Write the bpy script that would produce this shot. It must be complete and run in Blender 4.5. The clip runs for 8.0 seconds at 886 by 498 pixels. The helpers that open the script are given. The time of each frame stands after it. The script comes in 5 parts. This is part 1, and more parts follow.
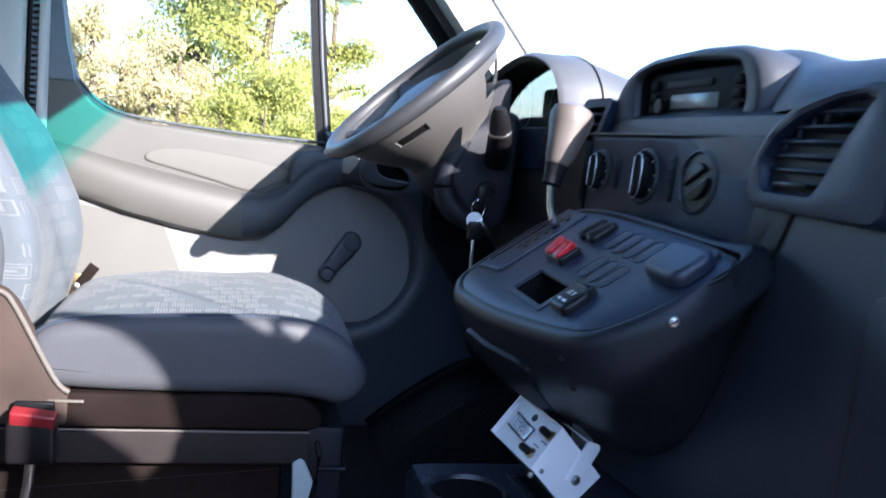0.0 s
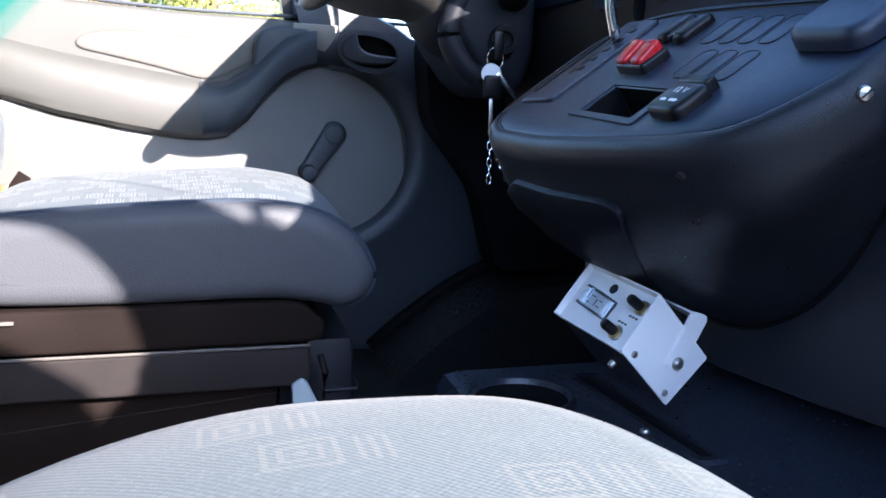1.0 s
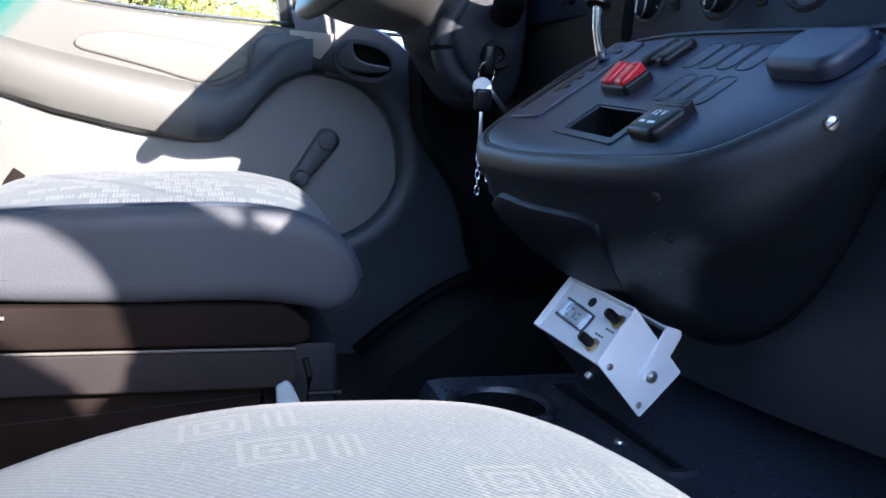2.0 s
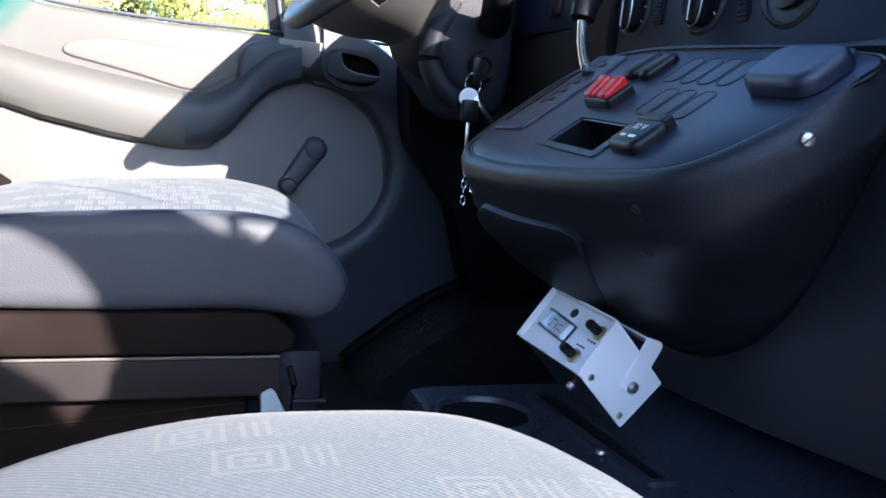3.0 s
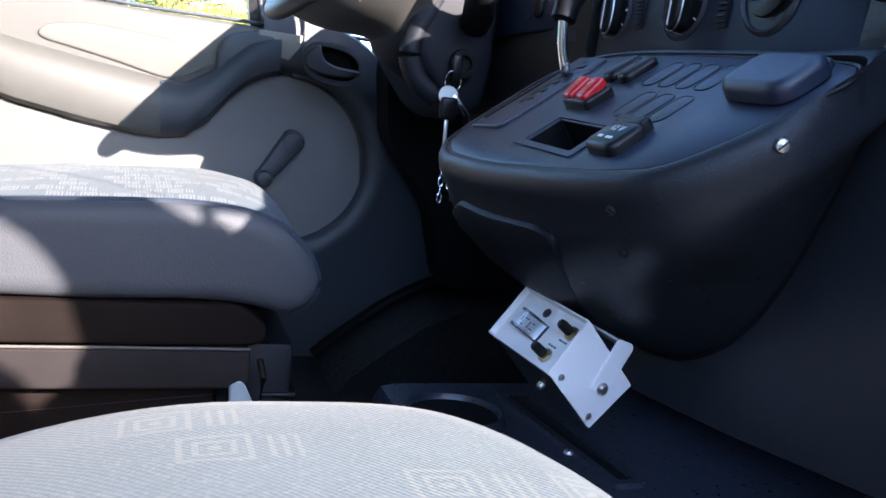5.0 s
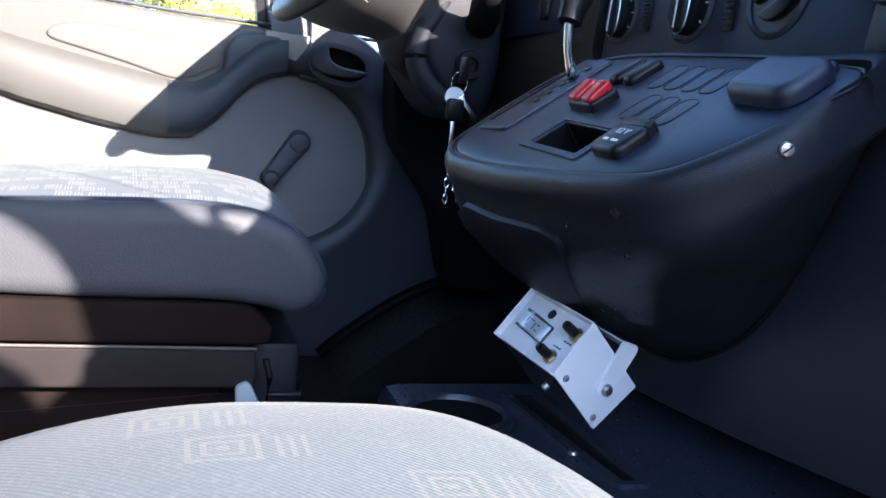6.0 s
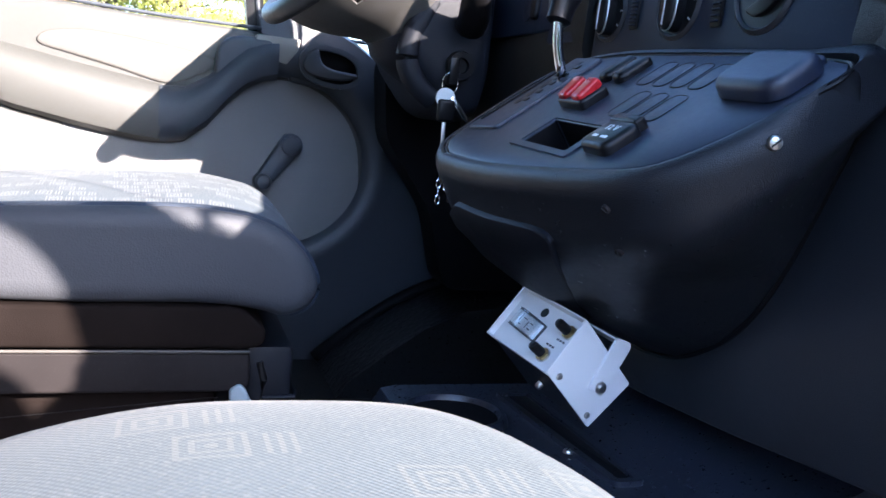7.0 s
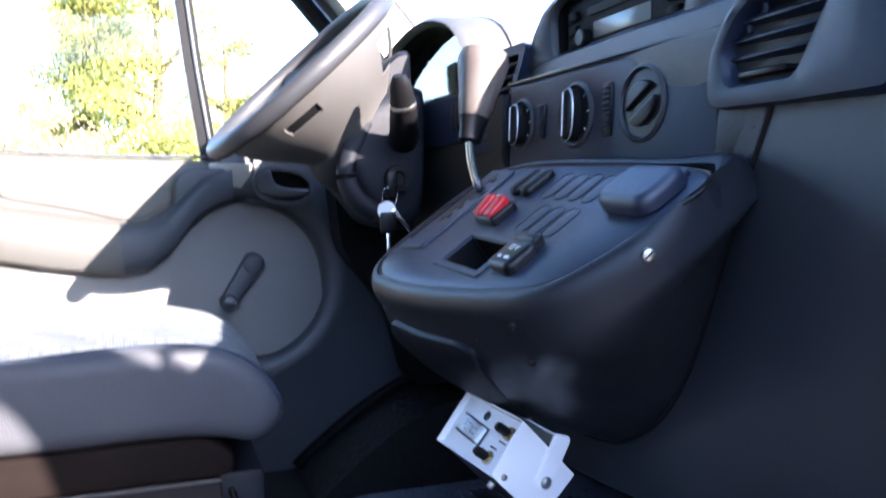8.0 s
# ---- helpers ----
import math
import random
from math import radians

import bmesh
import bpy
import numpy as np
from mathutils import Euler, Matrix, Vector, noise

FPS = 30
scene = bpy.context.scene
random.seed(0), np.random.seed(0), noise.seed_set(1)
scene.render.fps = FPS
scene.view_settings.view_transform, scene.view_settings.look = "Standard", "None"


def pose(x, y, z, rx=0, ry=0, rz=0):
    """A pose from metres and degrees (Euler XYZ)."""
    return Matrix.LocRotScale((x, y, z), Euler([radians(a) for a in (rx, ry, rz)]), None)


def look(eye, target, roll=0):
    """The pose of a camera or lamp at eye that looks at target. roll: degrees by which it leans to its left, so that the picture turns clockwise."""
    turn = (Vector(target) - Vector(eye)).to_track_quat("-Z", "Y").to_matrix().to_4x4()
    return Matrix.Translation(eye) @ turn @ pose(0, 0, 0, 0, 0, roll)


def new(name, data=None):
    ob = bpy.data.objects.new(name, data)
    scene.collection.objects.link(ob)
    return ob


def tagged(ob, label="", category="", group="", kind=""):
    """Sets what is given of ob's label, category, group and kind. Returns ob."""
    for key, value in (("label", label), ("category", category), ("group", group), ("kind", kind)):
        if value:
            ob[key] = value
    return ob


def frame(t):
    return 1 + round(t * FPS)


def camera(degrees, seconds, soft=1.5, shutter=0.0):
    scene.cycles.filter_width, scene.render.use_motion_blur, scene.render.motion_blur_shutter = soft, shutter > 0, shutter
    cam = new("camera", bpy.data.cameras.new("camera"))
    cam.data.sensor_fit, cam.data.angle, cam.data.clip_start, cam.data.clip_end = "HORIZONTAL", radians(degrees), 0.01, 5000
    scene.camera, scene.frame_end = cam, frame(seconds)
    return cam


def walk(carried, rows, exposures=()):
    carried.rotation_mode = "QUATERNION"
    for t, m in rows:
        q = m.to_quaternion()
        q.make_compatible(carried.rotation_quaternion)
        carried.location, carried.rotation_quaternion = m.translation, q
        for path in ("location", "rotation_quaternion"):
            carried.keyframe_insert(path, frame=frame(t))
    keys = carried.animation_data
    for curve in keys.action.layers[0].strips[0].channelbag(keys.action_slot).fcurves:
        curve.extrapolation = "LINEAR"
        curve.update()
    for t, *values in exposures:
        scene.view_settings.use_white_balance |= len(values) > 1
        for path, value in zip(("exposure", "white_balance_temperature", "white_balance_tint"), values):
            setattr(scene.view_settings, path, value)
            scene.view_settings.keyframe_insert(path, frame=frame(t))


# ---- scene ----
cam = camera(54.0, 8.0, soft=1.6, shutter=0.2)
PATH = [
    (0, (-0.008, -0.269, 0.711), (0.438, 1.668, 0.488), 5.1),
    (0.1, (-0.016, -0.184, 0.699), (0.436, 1.746, 0.433), 5.0),
    (0.2, (-0.018, -0.106, 0.682), (0.431, 1.822, 0.395), 5.0),
    (0.3, (-0.026, -0.054, 0.666), (0.47, 1.868, 0.422), 4.8),
    (0.4, (-0.036, -0.03, 0.637), (0.509, 1.883, 0.435), 3.0),
    (0.5, (-0.038, -0.016, 0.6), (0.565, 1.877, 0.366), 3.0),
    (0.6, (-0.018, 0.009, 0.576), (0.567, 1.897, 0.274), 3.2),
    (0.7, (-0.011, 0.019, 0.565), (0.518, 1.924, 0.261), 0.0),
    (0.8, (-0.008, 0.028, 0.551), (0.522, 1.933, 0.248), 0.2),
    (1, (-0.008, 0.039, 0.542), (0.511, 1.941, 0.205), 1.2),
    (1.2, (-0.007, 0.031, 0.541), (0.52, 1.932, 0.211), 2.1),
    (2.3, (-0.006, 0.014, 0.551), (0.533, 1.914, 0.236), 3.2),
    (2.5, (-0.006, 0.015, 0.549), (0.537, 1.915, 0.24), 3.4),
    (3, (-0.001, 0.007, 0.553), (0.557, 1.903, 0.252), 3.6),
    (3.5, (-0.002, 0.0, 0.549), (0.581, 1.891, 0.262), 4.4),
    (4, (0.001, 0.008, 0.55), (0.604, 1.892, 0.258), 5.3),
    (4.5, (0.001, 0.009, 0.549), (0.618, 1.888, 0.253), 5.5),
    (6, (-0.001, 0.004, 0.552), (0.599, 1.888, 0.252), 5.7),
    (6.5, (0.0, 0.002, 0.553), (0.603, 1.887, 0.264), 5.7),
    (7, (0.003, 0.003, 0.548), (0.613, 1.885, 0.257), 5.0),
    (7.5, (0.012, -0.007, 0.554), (0.652, 1.867, 0.272), 6.1),
    (7.6, (0.015, -0.013, 0.559), (0.669, 1.86, 0.302), 5.5),
    (7.7, (0.02, -0.014, 0.562), (0.654, 1.867, 0.322), 3.0),
    (7.8, (0.02, -0.031, 0.571), (0.662, 1.853, 0.373), 1.9),
    (7.9, (0.031, -0.048, 0.583), (0.678, 1.837, 0.417), 1.7),
    (8, (0.049, -0.075, 0.609), (0.675, 1.821, 0.483), -1.7),
]
EXPOSURE = [(0, 2.62, 5200, 14), (0.5, 2.75, 5250, 14), (1, 3.1, 5350, 15), (2.5, 3.0, 5350, 15), (4, 3.0, 5450, 15), (6, 3.1, 5500, 16), (7.5, 3.15, 5450, 16), (7.8, 3.25, 5450, 18), (8, 3.5, 5500, 19)]
walk(cam, [(t, look(eye, target, roll)) for t, eye, target, roll in PATH], EXPOSURE)

# ---- light ----
SUN = Vector((0.58, -1.0, 0.55)).normalized()
world = bpy.data.worlds.new("sky")
scene.world = world
world.use_nodes = True
wn = world.node_tree
wn.nodes.clear()
sky = wn.nodes.new("ShaderNodeTexSky")
sky.sky_type, sky.sun_disc = "NISHITA", False
sky.sun_elevation = math.asin(SUN.z)
sky.sun_rotation = math.atan2(SUN.x, SUN.y)
sky.air_density, sky.dust_density, sky.ozone_density = 1.0, 1.1, 1.5
bg = wn.nodes.new("ShaderNodeBackground")
bg.inputs["Strength"].default_value = 0.132
wout = wn.nodes.new("ShaderNodeOutputWorld")
wn.links.new(sky.outputs[0], bg.inputs[0])
wn.links.new(bg.outputs[0], wout.inputs[0])
sun_data = bpy.data.lights.new("sun", "SUN")
sun_data.energy, sun_data.angle, sun_data.color = 4.95, radians(0.6), (1.0, 0.81, 0.60)
sun = new("sun", sun_data)
sun.matrix_world = Matrix.Translation((0, 0, 30)) @ (-SUN).to_track_quat("-Z", "Y").to_matrix().to_4x4()

# ---- mesh helpers ----
from mathutils.bvhtree import BVHTree
BASE = {}


def thing(name, base, label, category, group="", kind=""):
    """An Empty at the base of a thing; its parts are given in world coordinates."""
    ob = new(name)
    ob.empty_display_size = 0.05
    ob.location = base
    BASE[ob.name] = Vector(base)
    return tagged(ob, label, category, group, kind)


def finish(bm, sharp=38):
    bmesh.ops.recalc_face_normals(bm, faces=bm.faces)
    lim = radians(sharp)
    for f in bm.faces:
        f.smooth = True
    for e in bm.edges:
        if len(e.link_faces) == 2 and e.calc_face_angle(0) > lim:
            e.smooth = False
    return bm


def part(name, bm, mat, parent=None, label="", sharp=38):
    """Links a bmesh as one mesh object, under a thing or a part."""
    finish(bm, sharp)
    me = bpy.data.meshes.new(name)
    bm.to_mesh(me)
    bm.free()
    me.materials.append(mat)
    ob = new(name, me)
    if parent is not None:
        ob.parent = parent
        if parent.name in BASE:
            ob.matrix_parent_inverse = Matrix.Translation(-BASE[parent.name])
    if label:
        ob["label"] = label
    return ob


def solid(name, bm, mat, label, category, group="", kind="", sharp=38):
    """A top-level thing that is one mesh."""
    return tagged(part(name, bm, mat, None, "", sharp), label, category, group, kind)


def xf(bm, m):
    bmesh.ops.transform(bm, matrix=m, verts=bm.verts)
    return bm


def frame_of(origin, ax, az):
    """A matrix with its x axis along ax and its z axis near az."""
    x = Vector(ax).normalized()
    y = Vector(az).cross(x).normalized()
    z = x.cross(y)
    m = Matrix((x, y, z)).transposed().to_4x4()
    m.translation = Vector(origin)
    return m


def rbox(sx, sy, sz, bev=0.004, seg=2):
    bm = bmesh.new()
    bmesh.ops.create_cube(bm, size=1)
    bmesh.ops.scale(bm, vec=(sx, sy, sz), verts=bm.verts)
    if bev > 0:
        bmesh.ops.bevel(bm, geom=list(bm.edges), offset=min(bev, 0.49 * min(sx, sy, sz)), segments=seg, profile=0.5, affect="EDGES")
    return bm


def box(a, b, bev=0.004, seg=2):
    """A rounded box between two corners."""
    a, b = Vector(a), Vector(b)
    return xf(rbox(*[abs(v) for v in (b - a)], bev, seg), Matrix.Translation((a + b) / 2))


def loft(rings, cap0=True, cap1=True, loop=True):
    bm = bmesh.new()
    vs = [[bm.verts.new(p) for p in r] for r in rings]
    n = len(rings[0])
    for a, b in zip(vs, vs[1:]):
        for i in range(n if loop else n - 1):
            j = (i + 1) % n
            bm.faces.new((a[i], a[j], b[j], b[i]))
    if loop and cap0:
        bm.faces.new(vs[0][::-1])
    if loop and cap1:
        bm.faces.new(vs[-1])
    return bm


def tube(pts, r, seg=10, cap=True, closed=False, flat=1.0, side=(0, 0, 1)):
    """A swept tube; r is a number or one for each point; flat squeezes it along the side direction."""
    pts = [Vector(p) for p in pts]
    n = len(pts)
    rad = r if isinstance(r, (list, tuple)) else [r] * n
    rings = []
    up = Vector(side)
    for i, p in enumerate(pts):
        if closed:
            d = pts[(i + 1) % n] - pts[i - 1]
        else:
            d = pts[min(i + 1, n - 1)] - pts[max(i - 1, 0)]
        d.normalize()
        b = d.cross(up)
        if b.length < 1e-3:
            b = d.cross(Vector((1, 0.1, 0)))
        b.normalize()
        c = b.cross(d)
        rings.append([p + rad[i] * (math.cos(a) * b + flat * math.sin(a) * c) for a in (2 * math.pi * k / seg for k in range(seg))])
    if closed:
        rings.append(rings[0])
        bm = loft(rings, False, False)
        bmesh.ops.remove_doubles(bm, verts=bm.verts, dist=1e-6)
        return bm
    return loft(rings, cap, cap)


def lathe(prof, seg=28, m=None, cap0=True, cap1=True):
    """Turns (radius, height) pairs round the local z axis."""
    rings = [[Vector((r * math.cos(a), r * math.sin(a), h)) for a in (2 * math.pi * k / seg for k in range(seg))] for r, h in prof]
    bm = loft(rings, cap0, cap1)
    return xf(bm, m) if m is not None else bm


def smooth_loop(pts, n=3, closed=True):
    """Catmull-Rom points through the given ones."""
    P = [Vector(p) for p in pts]
    k = len(P)
    out = []
    for i in range(k if closed else k - 1):
        if closed:
            a, b, c, d = P[i - 1], P[i], P[(i + 1) % k], P[(i + 2) % k]
        else:
            a, b, c, d = P[max(i - 1, 0)], P[i], P[i + 1], P[min(i + 2, k - 1)]
        for j in range(n):
            t = j / n
            out.append(0.5 * ((2 * b) + (c - a) * t + (2 * a - 5 * b + 4 * c - d) * t * t + (3 * b - a - 3 * c + d) * t ** 3))
    if not closed:
        out.append(P[-1])
    return out


def rounded(pts, r, seg=4):
    """A polygon with its corners rounded by about r."""
    P = [Vector(p) for p in pts]
    out = []
    for i, p in enumerate(P):
        a, b = P[i - 1] - p, P[(i + 1) % len(P)] - p
        q = min(r, 0.45 * a.length, 0.45 * b.length)
        s, e = p + a.normalized() * q, p + b.normalized() * q
        for k in range(seg + 1):
            t = k / seg
            out.append((1 - t) ** 2 * s + 2 * t * (1 - t) * p + t * t * e)
    return out


def inset(pts, d):
    """A closed outline (2D vectors) moved outwards by d (inwards where negative)."""
    out = []
    area = sum(pts[i - 1].x * pts[i].y - pts[i].x * pts[i - 1].y for i in range(len(pts)))
    sign = 1 if area > 0 else -1
    for i, p in enumerate(pts):
        t = pts[(i + 1) % len(pts)] - pts[i - 1]
        if t.length < 1e-9:
            out.append(p.copy())
            continue
        t.normalize()
        out.append(p + sign * d * Vector((t.y, -t.x)))
    return out


def slab(outline, h0, h1, bev, m, seg=3):
    """An outline (2D) raised from h0 to h1 with a rounded top edge, laid by the matrix m."""
    o = [Vector(p[:2]) for p in outline]
    rings = [[Vector((p.x, p.y, h0)) for p in o]]
    for k in range(seg + 1):
        a = 0.5 * math.pi * k / seg
        off = inset(o, -bev * (1 - math.cos(a)))
        rings.append([Vector((p.x, p.y, h1 - bev + bev * math.sin(a))) for p in off])
    return xf(loft(rings), m)


def ring_wall(outer, inner, h0, h1, m):
    """A flat frame between two outlines with as many points each, from h0 to h1."""
    r = []
    for pts, h in ((outer, h0), (outer, h1), (inner, h1), (inner, h0), (outer, h0)):
        r.append([Vector((p[0], p[1], h)) for p in pts])
    bm = loft(r, False, False)
    bmesh.ops.remove_doubles(bm, verts=bm.verts, dist=1e-6)
    return xf(bm, m)


def join(*bms):
    """One bmesh of several."""
    out = bms[0]
    for b in bms[1:]:
        me = bpy.data.meshes.new("join")
        b.to_mesh(me)
        b.free()
        out.from_mesh(me)
        bpy.data.meshes.remove(me)
    return out


def rrect(w, h, r, seg=5, cx=0.0, cy=0.0):
    return rounded([(cx - w / 2, cy - h / 2), (cx + w / 2, cy - h / 2), (cx + w / 2, cy + h / 2), (cx - w / 2, cy + h / 2)], r, seg)


def oval(a, b, n=28, cx=0.0, cy=0.0, e=1.0):
    out = []
    for k in range(n):
        t = 2 * math.pi * k / n
        c, s = math.cos(t), math.sin(t)
        out.append(Vector((cx + a * math.copysign(abs(c) ** e, c), cy + b * math.copysign(abs(s) ** e, s))))
    return out


# ---- materials ----
def node_mat(name):
    m = bpy.data.materials.new(name)
    m.use_nodes = True
    nt = m.node_tree
    return m, nt, nt.nodes["Principled BSDF"], nt.nodes["Material Output"]


def tex_noise(nt, co, scale, detail=3.0, rough=0.55):
    n = nt.nodes.new("ShaderNodeTexNoise")
    n.inputs["Scale"].default_value, n.inputs["Detail"].default_value, n.inputs["Roughness"].default_value = scale, detail, rough
    nt.links.new(co, n.inputs["Vector"])
    return n.outputs["Fac"]


def calc(nt, op, a, b=None, c=None, clamp=False):
    n = nt.nodes.new("ShaderNodeMath")
    n.operation, n.use_clamp = op, clamp
    for k, v in enumerate((a, b, c)):
        if v is None:
            continue
        if isinstance(v, (int, float)):
            n.inputs[k].default_value = v
        else:
            nt.links.new(v, n.inputs[k])
    return n.outputs[0]


def mix_col(nt, fac, a, b):
    n = nt.nodes.new("ShaderNodeMix")
    n.data_type = "RGBA"
    for k, v in ((0, fac), (6, a), (7, b)):
        if isinstance(v, (int, float)):
            n.inputs[k].default_value = v
        elif isinstance(v, tuple):
            n.inputs[k].default_value = (*v, 1) if len(v) == 3 else v
        else:
            nt.links.new(v, n.inputs[k])
    return n.outputs[2]


def bump(nt, height, dist, strength, normal=None):
    n = nt.nodes.new("ShaderNodeBump")
    n.inputs["Distance"].default_value, n.inputs["Strength"].default_value = dist, strength
    nt.links.new(height, n.inputs["Height"])
    if normal is not None:
        nt.links.new(normal, n.inputs["Normal"])
    return n.outputs[0]


def coords(nt):
    return nt.nodes.new("ShaderNodeTexCoord").outputs["Object"]


def plastic(name, col, rough=0.5, grain=900, depth=0.0004, strength=0.35, var=0.25, dust=0.0, metal=0.0, spec=0.5):
    """Moulded plastic, vinyl or paint: leather-like grain, blotches, a little dust."""
    m, nt, bs, out = node_mat(name)
    co = coords(nt)
    big = tex_noise(nt, co, 9, 4)
    fine = tex_noise(nt, co, 160, 3)
    dark = tuple(c * (1 - var) for c in col)
    lite = tuple(min(1, c * (1 + var)) for c in col)
    c = mix_col(nt, big, dark, lite)
    if dust > 0:
        spots = tex_noise(nt, co, 420, 2)
        f = calc(nt, "MULTIPLY", calc(nt, "SMOOTH_MIN", 1.0, calc(nt, "MULTIPLY", calc(nt, "SUBTRACT", spots, 0.62, clamp=True), 9.0), 0.1), dust)
        c = mix_col(nt, f, c, (0.32, 0.31, 0.29))
    nt.links.new(c, bs.inputs["Base Color"])
    r = calc(nt, "ADD", calc(nt, "MULTIPLY", fine, 0.18), rough - 0.09)
    nt.links.new(r, bs.inputs["Roughness"])
    bs.inputs["Metallic"].default_value = metal
    bs.inputs["Specular IOR Level"].default_value = spec
    if strength > 0:
        v = nt.nodes.new("ShaderNodeTexVoronoi")
        v.inputs["Scale"].default_value = grain
        nt.links.new(co, v.inputs["Vector"])
        h = calc(nt, "ADD", calc(nt, "MULTIPLY", v.outputs["Distance"], 1.0), calc(nt, "MULTIPLY", fine, 0.5))
        nt.links.new(bump(nt, h, depth, strength), bs.inputs["Normal"])
    return m


def fabric(name, axes, base, lite, scale=1.0, weave=700, many=0.62):
    """Woven seat cloth: fine two-way weave and scattered motifs of nested squares with bars."""
    m, nt, bs, out = node_mat(name)
    co = coords(nt)
    sep = nt.nodes.new("ShaderNodeSeparateXYZ")
    nt.links.new(co, sep.inputs[0])
    u0, v0 = sep.outputs[axes[0]], sep.outputs[axes[1]]
    cw, ch = 0.052 * scale, 0.034 * scale
    row = calc(nt, "FLOOR", calc(nt, "DIVIDE", v0, ch))
    u = calc(nt, "ADD", calc(nt, "DIVIDE", u0, cw), calc(nt, "MULTIPLY", row, 0.37))
    col_i = calc(nt, "FLOOR", u)
    fu = calc(nt, "SUBTRACT", calc(nt, "FRACT", u), 0.5)
    fv = calc(nt, "SUBTRACT", calc(nt, "FRACT", calc(nt, "DIVIDE", v0, ch)), 0.5)
    cell = nt.nodes.new("ShaderNodeCombineXYZ")
    nt.links.new(col_i, cell.inputs[0])
    nt.links.new(row, cell.inputs[1])
    rnd = nt.nodes.new("ShaderNodeTexWhiteNoise")
    rnd.noise_dimensions = "2D"
    nt.links.new(cell.outputs[0], rnd.inputs["Vector"])
    # nested square, its right part replaced by upright bars
    a = calc(nt, "ABSOLUTE", calc(nt, "ADD", fu, 0.16))
    sq = calc(nt, "MAXIMUM", calc(nt, "DIVIDE", a, 0.26), calc(nt, "DIVIDE", calc(nt, "ABSOLUTE", fv), 0.40))
    rings = calc(nt, "MULTIPLY", calc(nt, "LESS_THAN", calc(nt, "FRACT", calc(nt, "MULTIPLY", sq, 2.6)), 0.42), calc(nt, "LESS_THAN", sq, 1.0))
    bars = calc(nt, "MULTIPLY", calc(nt, "LESS_THAN", calc(nt, "FRACT", calc(nt, "MULTIPLY", fu, 11.0)), 0.42),
                calc(nt, "MULTIPLY", calc(nt, "GREATER_THAN", fu, 0.15), calc(nt, "LESS_THAN", calc(nt, "ABSOLUTE", fv), 0.30)))
    bars = calc(nt, "MULTIPLY", bars, calc(nt, "LESS_THAN", fu, 0.40))
    motif = calc(nt, "MULTIPLY", calc(nt, "MAXIMUM", rings, bars), calc(nt, "LESS_THAN", rnd.outputs["Value"], many))
    thread = tex_noise(nt, co, weave * 0.6, 2)
    motif = calc(nt, "MULTIPLY", motif, calc(nt, "ADD", 0.35, calc(nt, "MULTIPLY", thread, 0.9)), clamp=True)
    wu = calc(nt, "SINE", calc(nt, "MULTIPLY", u0, weave * 3.6))
    wv = calc(nt, "SINE", calc(nt, "MULTIPLY", v0, weave * 3.6))
    loose = tex_noise(nt, co, weave * 0.45, 3)
    weave_h = calc(nt, "MULTIPLY", calc(nt, "MULTIPLY", wu, wv), calc(nt, "MULTIPLY", loose, 1.6))
    fleck = calc(nt, "MULTIPLY", calc(nt, "SUBTRACT", tex_noise(nt, co, weave * 0.8, 2), 0.50), 3.0, clamp=True)
    big = tex_noise(nt, co, 14, 4)
    c = mix_col(nt, big, tuple(0.82 * k for k in base), tuple(min(1, 1.15 * k) for k in base))
    c = mix_col(nt, calc(nt, "MULTIPLY", calc(nt, "ADD", weave_h, 1.0), 0.025), c, (0.42, 0.42, 0.38))
    c = mix_col(nt, calc(nt, "MULTIPLY", fleck, 0.11), c, (0.36, 0.36, 0.30))
    c = mix_col(nt, motif, c, lite)
    nt.links.new(c, bs.inputs["Base Color"])
    bs.inputs["Roughness"].default_value = 0.9
    bs.inputs["Specular IOR Level"].default_value = 0.15
    bs.inputs["Sheen Weight"].default_value = 0.06
    h = calc(nt, "ADD", weave_h, calc(nt, "MULTIPLY", thread, 1.5))
    nt.links.new(bump(nt, h, 0.0005, 0.3), bs.inputs["Normal"])
    return m


def metal_mat(name, col, rough):
    m, nt, bs, out = node_mat(name)
    co = coords(nt)
    n = tex_noise(nt, co, 220, 3)
    bs.inputs["Base Color"].default_value = (*col, 1)
    bs.inputs["Metallic"].default_value = 1.0
    nt.links.new(calc(nt, "ADD", calc(nt, "MULTIPLY", n, 0.2), rough - 0.1), bs.inputs["Roughness"])
    return m


def glass_mat(name, tint=(1, 1, 1), gloss=0.06):
    """A thin pane: clear, with a weak mirror coat."""
    m, nt, bs, out = node_mat(name)
    nt.nodes.remove(bs)
    t = nt.nodes.new("ShaderNodeBsdfTransparent")
    t.inputs[0].default_value = (*tint, 1)
    g = nt.nodes.new("ShaderNodeBsdfGlossy")
    g.inputs["Roughness"].default_value = 0.02
    mx = nt.nodes.new("ShaderNodeMixShader")
    mx.inputs[0].default_value = gloss
    nt.links.new(t.outputs[0], mx.inputs[1])
    nt.links.new(g.outputs[0], mx.inputs[2])
    nt.links.new(mx.outputs[0], out.inputs["Surface"])
    return m


